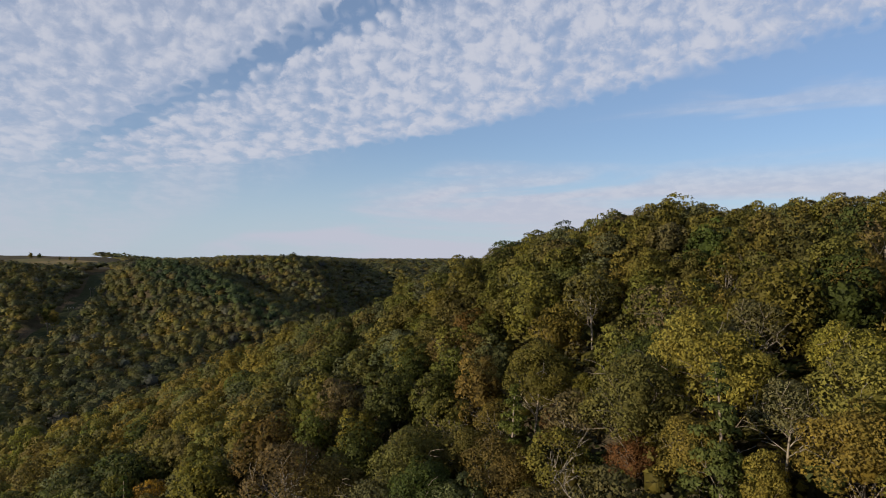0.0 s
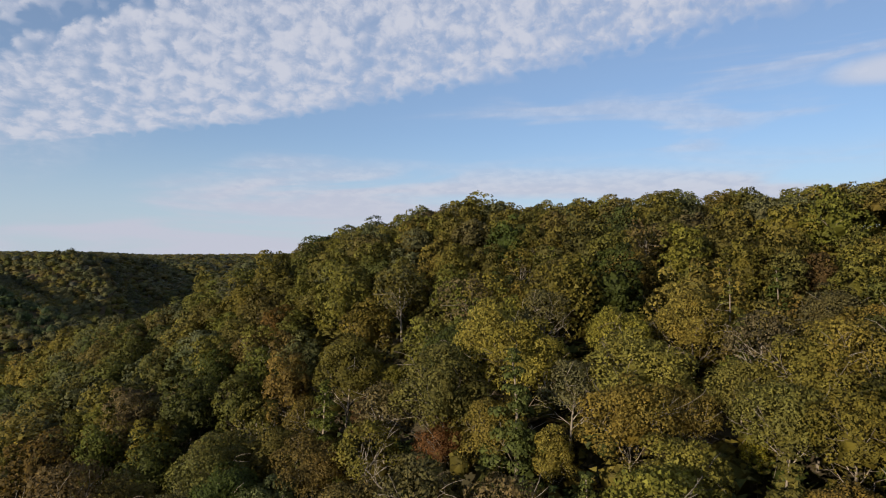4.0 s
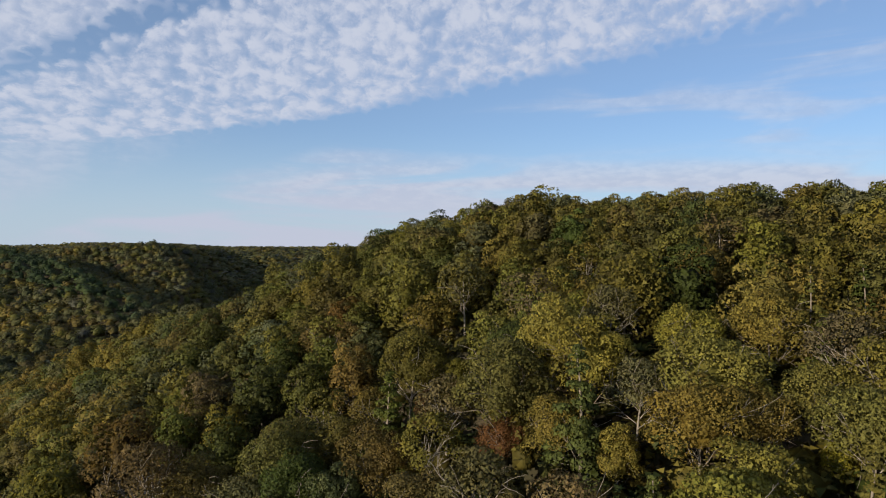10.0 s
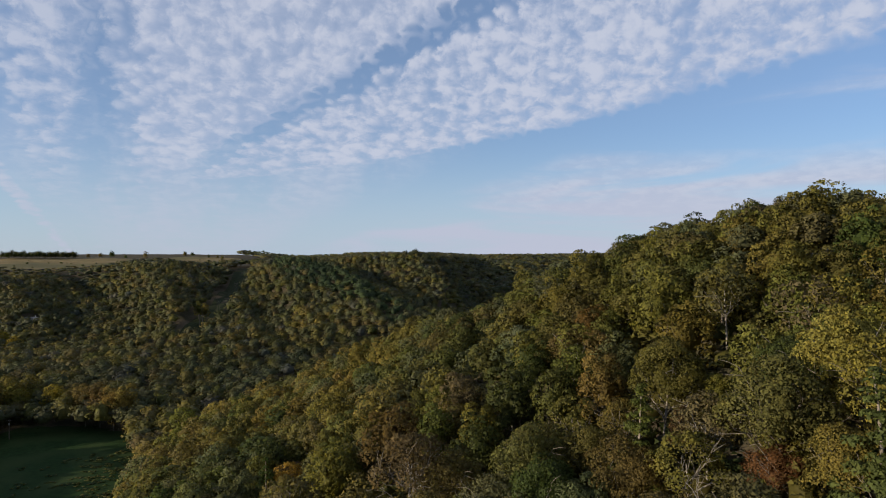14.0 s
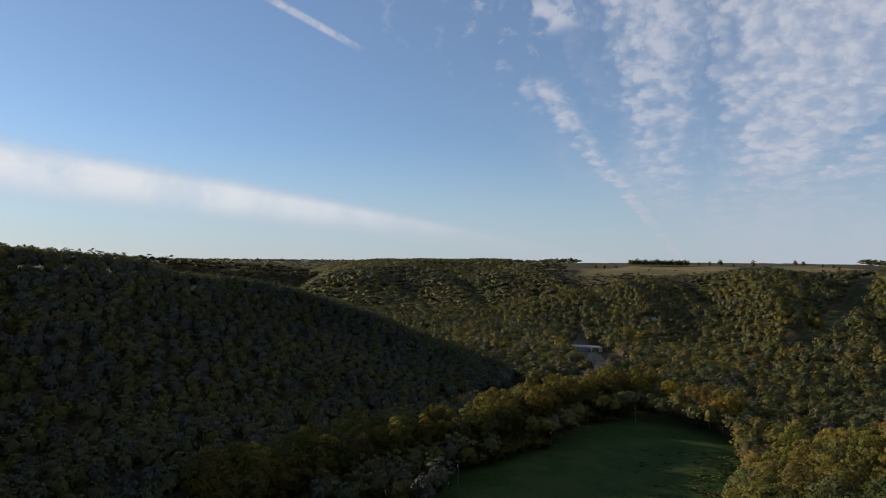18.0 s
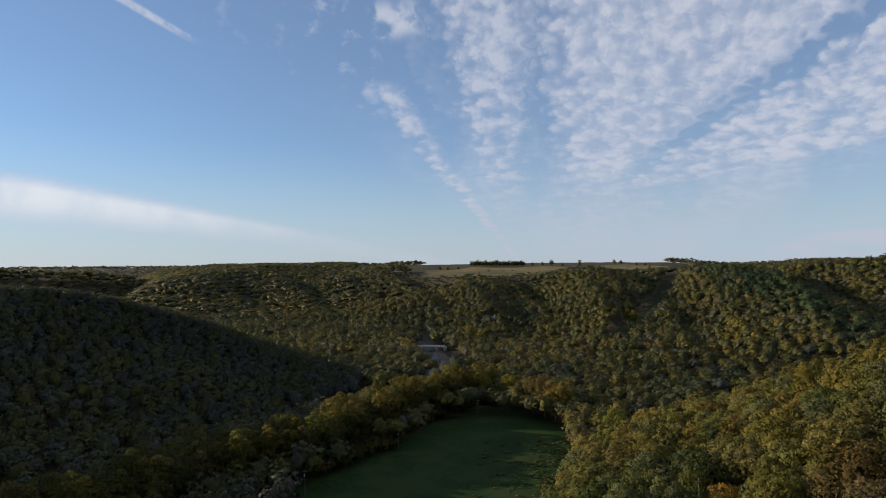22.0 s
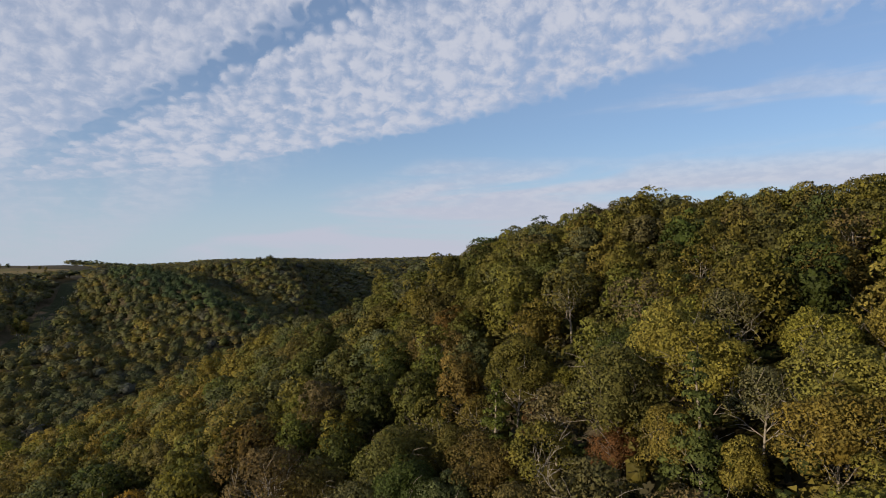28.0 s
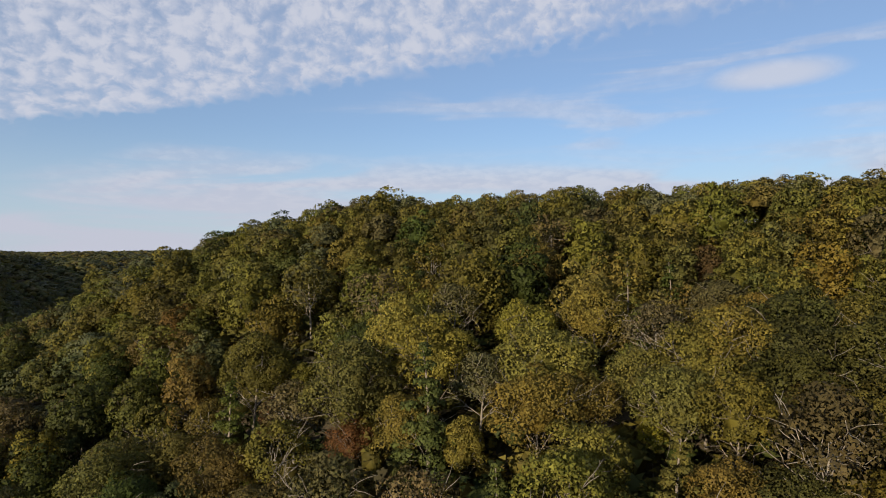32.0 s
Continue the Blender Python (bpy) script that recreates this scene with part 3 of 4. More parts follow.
def tree_kind(kind, seed, full=True):
    """One kind of tree, built once at the origin: trunk, limbs with their twigs, crown."""
    g = np.random.default_rng(seed)
    root = new({"broad": "oak_tree", "tall": "hickory_tree", "cedar": "cedar_tree", "bare": "bare_limbed_tree", "pine": "pine_tree"}[kind])
    tall = {"broad": 16.5, "tall": 18.0, "cedar": 14.0, "bare": 16.0, "pine": 17.0}[kind] * g.uniform(0.93, 1.07)
    wide = {"broad": 5.5, "tall": 4.7, "cedar": 3.4, "bare": 4.4, "pine": 3.6}[kind] * g.uniform(0.92, 1.1)
    bark = PALE_BARK if kind in ("bare",) or seed % 3 != 1 else BARK
    lean = g.normal(size=2) * 0.5
    top = tall * (0.72 if kind in ("broad", "tall", "bare") else 0.97)
    pts = [(lean[0] * t * t + 0.15 * math.sin(5 * t + seed), lean[1] * t * t, top * t - 0.8 * (t == 0)) for t in np.linspace(0, 1, 7)]
    r0 = 0.26 if kind != "cedar" else 0.18
    v, f = tube(pts, np.linspace(r0, 0.07, 7), 7)
    child = new("trunk", mesh_of("trunk", [(v, f)], bark if kind == "bare" else BARK))
    child.parent = root
    low, high = {"broad": (3.4, tall - 3.4), "tall": (3.6, tall - 3.6), "cedar": (1.0, tall - 1.0), "bare": (6.0, tall - 6.0), "pine": (3.5, tall - 3.5)}[kind]
    if not full and kind in ("broad", "tall"):
        low, high, bark = 1.4, tall - 1.4, BARK
    for k in range((7 if full else 3) if kind not in ("cedar", "pine") else 2):
        a = 6.283 * (k * 0.62 + 0.3 * g.random())
        z0 = low * 0.9 + (top - low) * (0.15 + 0.7 * k / (7 if full else 4))
        x0, y0 = np.interp(z0, [p[2] for p in pts], [p[0] for p in pts]), np.interp(z0, [p[2] for p in pts], [p[1] for p in pts])
        ln = wide * (g.uniform(0.85, 1.05) if kind != "bare" else g.uniform(1.0, 1.2))
        path = limb_path((x0, y0, z0), (math.cos(a), math.sin(a), g.uniform(0.7, 1.3)), ln, g, 0.16)
        pieces = [tube(path, np.linspace(0.1, 0.03, 5), 4)]
        for q in range((8 if full else 3) if kind != "bare" else 9):
            b = path[1 + q % 4]
            w = np.array([math.cos(a), math.sin(a), 0.7]) + g.normal(size=3) * 0.7
            pieces.append(tube(limb_path(b, w, ln * g.uniform(0.35, 0.65), g, 0.3, 4), np.linspace(0.05, 0.02, 4), 3))
        child = new("limb", mesh_of("limb", pieces, bark))
        child.parent = root
    count = {"broad": 9500, "tall": 8200, "cedar": 5200, "bare": 3200, "pine": 5200}[kind] if full else {"broad": 3300, "tall": 2900, "cedar": 1500, "bare": 1000, "pine": 1500}[kind]
    size = 0.3 if full else 0.46
    shape = "cone" if kind in ("cedar", "pine") else "round" if full else "full"
    lobes = {"broad": 46, "tall": 42, "cedar": 60, "bare": 34, "pine": 40}[kind] if full else 32
    q, ways, tones = crown_mesh(count, size, wide, high, lobes, g, shape, 0.55, (4, 2, 0.42) if full and kind in ("cedar", "pine") else None, 0.42, None if kind == "bare" else (10, 5))
    q[:, 2] += low
    q[:, :2] += lean * 0.6
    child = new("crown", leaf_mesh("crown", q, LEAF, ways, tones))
    child.parent = root
    return root


SORTS = ("broad", "broad", "broad", "broad", "broad", "tall", "tall", "tall", "cedar", "pine", "bare", "bare")
KINDS = [tree_kind(k, 11 + i) for i, k in enumerate(SORTS)]
SPARE = [tree_kind(k, 31 + i, False) for i, k in enumerate(SORTS)]      # lighter builds for trees farther off
TINTS = {"olive": (0.107, 0.093, 0.021), "green": (0.078, 0.08, 0.02), "dark": (0.044, 0.056, 0.015), "bright": (0.115, 0.11, 0.022),
         "brown": (0.092, 0.079, 0.025), "orange": (0.125, 0.077, 0.022), "rust": (0.1, 0.057, 0.024), "gold": (0.124, 0.109, 0.021), "amber": (0.165, 0.115, 0.02), "yellow": (0.175, 0.152, 0.02), "grey": (0.084, 0.072, 0.032), "pale": (0.15, 0.137, 0.068),
         # last entry: the blue of distance and sky-lit shade put into the leaf colour
         "dull": (0.074, 0.08, 0.034), "sage": (0.094, 0.098, 0.046), "pine": (0.038, 0.058, 0.022), "hazy": (0.066, 0.072, 0.055)}
WORDS = {"pale": "pale grey-yellow, sun-tinted", "dull": "dull green", "olive": "olive-green", "green": "mid-green", "dark": "dark green", "bright": "bright yellow-green", "brown": "brownish autumn",
         "orange": "orange autumn", "gold": "golden-olive autumn", "amber": "amber autumn", "sage": "greyish sage-green", "rust": "rust-red autumn", "yellow": "bright yellow autumn", "grey": "grey-brown, half-bare"}
SHAPE_WORDS = ("broad oak-like tree",) * 5 + ("tall narrow tree",) * 3 + ("conical cedar", "layered pine") + ("thin-leaved tree with pale bare limbs",) * 2


def plant(kind, x, y, tint, scale=1.0, turn=0.0, near=True, where="on the wooded slope", group="trees of the near hillside", stand=1.0):
    """A copy of one kind of tree on the ground at (x, y); stand brightens or dims its leaf tint."""
    z = float(ground_height(x, y)) - 0.25
    t = copy_thing((KINDS if near else SPARE)[kind], pose(x, y, z, 0, 0, turn) @ Matrix.Scale(scale, 4))
    t.scale = (scale,) * 3
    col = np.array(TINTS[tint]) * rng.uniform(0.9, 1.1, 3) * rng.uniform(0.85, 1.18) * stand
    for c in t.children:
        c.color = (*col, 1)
    return tagged(t, f"{WORDS[tint]} {SHAPE_WORDS[kind]} {where}", "tree", group)


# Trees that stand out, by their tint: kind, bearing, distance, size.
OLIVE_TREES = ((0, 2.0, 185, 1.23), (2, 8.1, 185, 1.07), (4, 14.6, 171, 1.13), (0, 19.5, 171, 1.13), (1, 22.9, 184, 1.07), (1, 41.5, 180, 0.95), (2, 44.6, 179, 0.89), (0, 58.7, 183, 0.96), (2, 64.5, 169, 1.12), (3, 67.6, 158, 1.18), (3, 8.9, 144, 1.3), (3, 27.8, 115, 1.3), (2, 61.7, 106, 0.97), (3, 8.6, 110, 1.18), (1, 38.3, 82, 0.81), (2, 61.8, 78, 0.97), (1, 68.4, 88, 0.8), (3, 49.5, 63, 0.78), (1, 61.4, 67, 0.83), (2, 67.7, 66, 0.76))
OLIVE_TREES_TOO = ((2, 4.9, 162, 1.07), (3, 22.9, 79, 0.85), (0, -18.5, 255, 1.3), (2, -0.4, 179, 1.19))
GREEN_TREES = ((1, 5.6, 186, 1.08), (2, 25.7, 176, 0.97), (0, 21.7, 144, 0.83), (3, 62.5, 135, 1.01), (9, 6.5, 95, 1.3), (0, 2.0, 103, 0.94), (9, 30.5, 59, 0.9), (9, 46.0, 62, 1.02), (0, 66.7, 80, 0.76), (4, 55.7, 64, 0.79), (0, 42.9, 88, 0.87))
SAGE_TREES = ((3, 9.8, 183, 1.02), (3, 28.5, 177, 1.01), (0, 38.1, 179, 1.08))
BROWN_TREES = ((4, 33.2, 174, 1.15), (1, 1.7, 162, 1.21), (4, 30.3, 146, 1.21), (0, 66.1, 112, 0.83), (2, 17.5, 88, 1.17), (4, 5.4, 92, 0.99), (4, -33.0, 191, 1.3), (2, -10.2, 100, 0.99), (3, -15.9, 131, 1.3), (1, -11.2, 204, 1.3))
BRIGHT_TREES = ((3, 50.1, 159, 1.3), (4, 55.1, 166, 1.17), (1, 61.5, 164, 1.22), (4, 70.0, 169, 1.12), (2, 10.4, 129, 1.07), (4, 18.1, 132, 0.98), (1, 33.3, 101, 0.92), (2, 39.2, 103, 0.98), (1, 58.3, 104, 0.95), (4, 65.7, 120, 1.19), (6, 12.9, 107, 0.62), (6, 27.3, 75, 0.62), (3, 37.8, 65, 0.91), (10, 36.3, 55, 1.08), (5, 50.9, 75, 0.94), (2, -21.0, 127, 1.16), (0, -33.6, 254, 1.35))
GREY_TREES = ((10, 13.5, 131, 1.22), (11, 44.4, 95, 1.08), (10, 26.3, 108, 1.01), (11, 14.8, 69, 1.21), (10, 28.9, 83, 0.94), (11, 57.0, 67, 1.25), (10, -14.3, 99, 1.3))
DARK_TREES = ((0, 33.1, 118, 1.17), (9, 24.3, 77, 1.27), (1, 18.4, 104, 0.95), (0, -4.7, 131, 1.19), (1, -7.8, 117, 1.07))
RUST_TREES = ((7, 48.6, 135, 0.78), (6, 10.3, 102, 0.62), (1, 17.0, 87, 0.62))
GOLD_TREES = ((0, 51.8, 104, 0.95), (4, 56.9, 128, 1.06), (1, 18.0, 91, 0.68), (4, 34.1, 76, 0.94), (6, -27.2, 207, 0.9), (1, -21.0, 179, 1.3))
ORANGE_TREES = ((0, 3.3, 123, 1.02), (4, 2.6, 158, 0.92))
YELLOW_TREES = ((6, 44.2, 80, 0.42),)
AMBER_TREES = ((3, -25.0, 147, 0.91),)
# Crowns that catch the sun, which is put into their pale tint.
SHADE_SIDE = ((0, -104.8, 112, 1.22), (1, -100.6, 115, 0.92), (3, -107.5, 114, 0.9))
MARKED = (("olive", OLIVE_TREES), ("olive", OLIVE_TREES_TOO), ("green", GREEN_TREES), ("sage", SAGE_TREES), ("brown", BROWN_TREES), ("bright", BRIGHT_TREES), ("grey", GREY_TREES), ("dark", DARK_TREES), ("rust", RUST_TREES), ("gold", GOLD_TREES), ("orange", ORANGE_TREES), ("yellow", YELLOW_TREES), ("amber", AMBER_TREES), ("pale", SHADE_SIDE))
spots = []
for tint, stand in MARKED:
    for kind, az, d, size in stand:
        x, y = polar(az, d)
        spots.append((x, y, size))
        # Tint lifted or cut by bearing: brighter stands, and sunlight put into the colour.
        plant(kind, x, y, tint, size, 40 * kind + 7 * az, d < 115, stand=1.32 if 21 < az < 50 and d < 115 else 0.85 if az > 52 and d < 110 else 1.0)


def scatter(r0, r1, az0, az1, gap, rng, taken=()):
    """Points about gap apart, on a jittered hexagonal grid."""
    row = gap * 0.87
    n = int(r1 / row) + 1
    ii, jj = np.meshgrid(np.arange(-n, n + 1), np.arange(-n, n + 1))
    x = (ii + 0.5 * (jj % 2)) * gap + rng.uniform(-0.36, 0.36, ii.shape) * gap
    y = jj * row + rng.uniform(-0.36, 0.36, ii.shape) * gap
    x, y = x.ravel(), y.ravel()
    d, az = np.hypot(x, y), np.degrees(np.arctan2(x, y))
    ok = (d > r0) & (d < r1) & (az > az0) & (az < az1)
    x, y = x[ok], y[ok]
    for tx, ty, size in taken:
        ok = np.hypot(x - tx, y - ty) > gap * 0.75 * size
        x, y = x[ok], y[ok]
    return x, y


def field_gap(x, y):
    """Distance to the rim of the hilltop field, its sides counting less; trees near it stay low."""
    return np.minimum(line_gap(x, y, FIELD[:8]), 2.5 * line_gap(x, y, FIELD + FIELD[:1]))


def patch(x, y):
    """Stands of like trees: -1 to 1 over some 60 to 150 metres."""
    return np.clip(0.6 * np.sin(x / 27 + 1.2 * np.sin(y / 41)) * np.cos(y / 33 + np.sin(x / 53)) + 0.6 * np.sin(x / 71 - y / 59 + 1), -1, 1)


PINES = [polar(-25.5, 880), polar(-23, 800), polar(-17.5, 610), polar(-13, 540), polar(-15, 500), polar(-20, 600), polar(-25, 740), polar(-26.5, 840)]


# things far across the valley


def part(name, bm, mat, parent, label=""):
    me = bpy.data.meshes.new(name)
    bm.to_mesh(me)
    bm.free()
    me.materials.append(mat)
    ob = new(name, me)
    ob.parent = parent
    return tagged(ob, label)


def block(sx, sy, sz, x=0.0, y=0.0, z=0.0, bevel=0.0):
    """A box of that size with its base centre at (x, y, z), edges eased."""
    bm = bmesh.new()
    bmesh.ops.create_cube(bm, size=1.0)
    bmesh.ops.transform(bm, matrix=Matrix.Translation((x, y, z + sz / 2)) @ Matrix.Diagonal((sx, sy, sz, 1)), verts=bm.verts)
    if bevel:
        bmesh.ops.bevel(bm, geom=bm.edges[:], offset=bevel, segments=1, affect="EDGES")
    return bm


def rod(r0, r1, a, b, sides=8):
    """A tapered round bar from a to b."""
    bm = bmesh.new()
    way = Vector(b) - Vector(a)
    bmesh.ops.create_cone(bm, cap_ends=True, segments=sides, radius1=r0, radius2=r1, depth=way.length)
    m = Matrix.Translation((Vector(a) + Vector(b)) / 2) @ way.to_track_quat("Z", "Y").to_matrix().to_4x4()
    bmesh.ops.transform(bm, matrix=m, verts=bm.verts)
    return bm


def bridge():
    root = new("road_bridge")
    part("deck", block(30, 7.0, 0.7, 0, 0, 4.4, 0.08), CONCRETE, root)
    for k in (-1, 1):
        rail = part("parapet", block(30, 0.3, 0.55, 0, k * 3.3, 5.104, 0.05), CONCRETE, root)
        for q in range(9):
            part("post", block(0.4, 0.42, 0.7, -14.4 + 3.6 * q, k * 3.3, 5.11, 0.04), CONCRETE, rail)
    for k in (-7.5, 7.5):
        pier = part("pier", block(1.2, 6.4, 6.4, k, 0, -2.8, 0.15), CONCRETE, root)
        part("pier_cap", block(1.9, 7.2, 0.8, k, 0, 3.6, 0.06), CONCRETE, pier)
    for k in (-15.5, 15.5):
        part("abutment", block(3.0, 8.4, 7.2, k, 0, -2.8, 0.1), CONCRETE, root)
    return tagged(root, "pale concrete road bridge over the river", "bridge")


BRIDGE = bridge()
BRIDGE.matrix_basis = pose(*polar(-50.35, 600), 0.2, 0, 0, 44)


def utility_pole(x, y, turn, tall=9.5):
    root = new("utility_pole")
    part("pole", rod(0.17, 0.11, (0, 0, -0.5), (0, 0, tall)), POLE_WOOD, root)
    arm = part("crossarm", block(2.4, 0.12, 0.14, 0, 0.14, tall - 0.9, 0.02), POLE_WOOD, root)
    for k in (-1.05, -0.35, 0.35, 1.05):
        part("insulator", rod(0.05, 0.035, (k, 0.14, tall - 0.76), (k, 0.14, tall - 0.52), 6), GREY_METAL, arm)
    part("transformer", rod(0.24, 0.24, (0, -0.4, tall - 2.6), (0, -0.4, tall - 1.7), 10), GREY_METAL, root)
    root.matrix_basis = pose(x, y, float(ground_height(x, y)), 0, 0, turn)
    return tagged(root, "weathered wooden utility pole at the meadow's edge", "utility pole", "utility poles by the meadow")


for az, d in ((-61.6, 236), (-53.2, 286), (-45.9, 346)):
    utility_pole(*polar(az, d), 30)


def line_tower(x, y, turn, tall=12.0):
    root = new("power_line_tower")
    for k in (-1.3, 1.3):
        part("leg", rod(0.24, 0.17, (k, 0, -0.6), (k, 0, tall), 8), POLE_WOOD, root, "pale wooden pole")
    arm = part("crossarm", block(5.2, 0.24, 0.26, 0, 0.26, tall - 1.4, 0.03), POLE_WOOD, root)
    for k in (-2.4, 0, 2.4):
        part("insulator", rod(0.11, 0.11, (k, 0.26, tall - 2.4), (k, 0.26, tall - 1.4), 6), GREY_METAL, arm)
    for a, b in ((-1.3, 1.3), (1.3, -1.3)):
        part("brace", rod(0.09, 0.09, (a, -0.26, tall - 6), (b, -0.26, tall - 2.5), 6), POLE_WOOD, root)
    root.matrix_basis = pose(x, y, float(ground_height(x, y)), 0, 0, turn)
    return tagged(root, "pale two-legged power line tower in the cleared strip", "power line tower", "power line towers up the hillside")


for az, d in ((-29.45, 812), (-30.9, 680), (-32.3, 616)):
    line_tower(*polar(az, d), 25)


def house(x, y, turn, long=13.0, deep=8.0, wall=3.0, rise=2.4):
    root = new("house")
    part("wall", block(long, deep, wall + 1.0, 0, 0, -1.0), SIDING, root)
    for k in (-1, 1):
        bm = bmesh.new()
        e, o = long / 2 + 0.5, deep / 2 + 0.5
        vs = [bm.verts.new(p) for p in ((-e, k * o, wall - 0.2), (e, k * o, wall - 0.2), (e, 0, wall + rise), (-e, 0, wall + rise))]
        bm.faces.new(vs if k < 0 else vs[::-1])
        bmesh.ops.solidify(bm, geom=bm.faces[:], thickness=-0.14)
        part("roof_slope", bm, ROOF, root, "pale metal roof slope")
        bm = bmesh.new()
        vs = [bm.verts.new(p) for p in ((k * long / 2 * 0.999, -deep / 2, wall), (k * long / 2 * 0.999, deep / 2, wall), (k * long / 2 * 0.999, 0, wall + rise * 0.95))]
        bm.faces.new(vs if k > 0 else vs[::-1])
        bmesh.ops.solidify(bm, geom=bm.faces[:], thickness=0.12)
        part("gable", bm, SIDING, root)
        for q in (-0.33, 0.0, 0.33):
            name = "door" if q == 0 and k < 0 else "window"
            part(name, block(1.1, 0.08, 2.0 if name == "door" else 1.2, q * long, k * (deep / 2 + 0.03), 0.05 if name == "door" else 0.9), DARK_GLASS, root)
    part("chimney", block(0.7, 0.7, rise + 1.6, long * 0.3, 0.9, wall - 0.2, 0.03), CONCRETE, root)
    root.matrix_basis = pose(x, y, float(ground_height(x, y)), 0, 0, turn)
    return tagged(root, "small pale house with a metal roof among trees", "house", "houses in the valley")


HOUSES = (((-64.6, 690), 30), ((-66.2, 600), 60), ((-44.6, 700), 10), ((-54.5, 905), 40), ((-53.2, 875), 80), ((-50.6, 470), 20))
for (az, d), turn in HOUSES:
    house(*polar(az, d), turn)
CLEARINGS = [polar(az, d - 9) for (az, d), _ in HOUSES]

def open_ground(x, y):
    """Where no tree stands."""
    yard = np.zeros(np.shape(x), bool)
    for hx, hy in CLEARINGS:
        yard |= np.hypot(x - hx, y - hy) < 12
    return yard | inside(x, y, MEADOW) | inside(x, y, FIELD) | (line_gap(x, y, RIVER[2:5]) < 17) | (line_gap(x, y, RIVER[:3]) < 4) | (np.hypot(x - BRIDGE.location.x, y - BRIDGE.location.y) < 20) | (line_gap(x, y, RIVER[4:]) < 6) | (line_gap(x, y, CUT) < 13)


MIXED = ("olive", "green", "dark", "bright", "brown", "orange", "rust", "grey")
x, y = scatter(30, 330, -40, 78, 8.0, rng, spots)
d, az = np.hypot(x, y), np.degrees(np.arctan2(x, y))
crowded = np.zeros(len(x), bool)
for sx, sy, size in spots:      # the marked trees stand free downhill
    sd = math.hypot(sx, sy)
    down, across = sd - (x * sx + y * sy) / sd, np.abs(x * sy - y * sx) / sd
    crowded |= (down > 0) & (down < 12 * size) & (across < 4.6 * size) & (sd < 150)
x, y, d, az = x[~crowded], y[~crowded], d[~crowded], az[~crowded]
hide = d > np.interp(az, [r[0] for r in NEAR_HILL], [r[1] for r in NEAR_HILL]) + np.where(az > 0, 45, 24)
keep = ~open_ground(x, y) & ~hide
x, y, d, az = x[keep], y[keep], d[keep], az[keep]
order = np.argsort(d)
x, y, d, az = x[order], y[order], d[order], az[order]
NEAR_COUNT = 270
for i in range(min(NEAR_COUNT, len(x))):
    kind = int(rng.choice(12, p=(0.12, 0.12, 0.12, 0.11, 0.11, 0.08, 0.08, 0.06, 0.035, 0.045, 0.06, 0.06)))
    tint = str(rng.choice(MIXED, p=(0.42, 0.2, 0.06, 0.19, 0.08, 0.003, 0.002, 0.045)))
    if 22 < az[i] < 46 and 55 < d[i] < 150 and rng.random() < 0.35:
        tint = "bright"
    # Darker leaf colours this side, which also carry its weaker light.
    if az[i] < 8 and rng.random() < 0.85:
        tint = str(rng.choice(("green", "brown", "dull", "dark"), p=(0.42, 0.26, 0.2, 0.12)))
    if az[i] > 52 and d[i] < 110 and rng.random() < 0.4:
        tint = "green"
    if kind in (8, 9):
        tint = "dark" if rng.random() < 0.5 else "green"
    if kind in (10, 11):
        tint = "grey" if rng.random() < 0.3 else "olive"
    # Leaf tint scaled by bearing, making up in colour for light lost to self-shadow.
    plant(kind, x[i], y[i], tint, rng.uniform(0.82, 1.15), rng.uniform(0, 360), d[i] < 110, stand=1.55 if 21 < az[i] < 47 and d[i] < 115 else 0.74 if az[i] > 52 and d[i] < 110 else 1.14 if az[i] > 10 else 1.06)


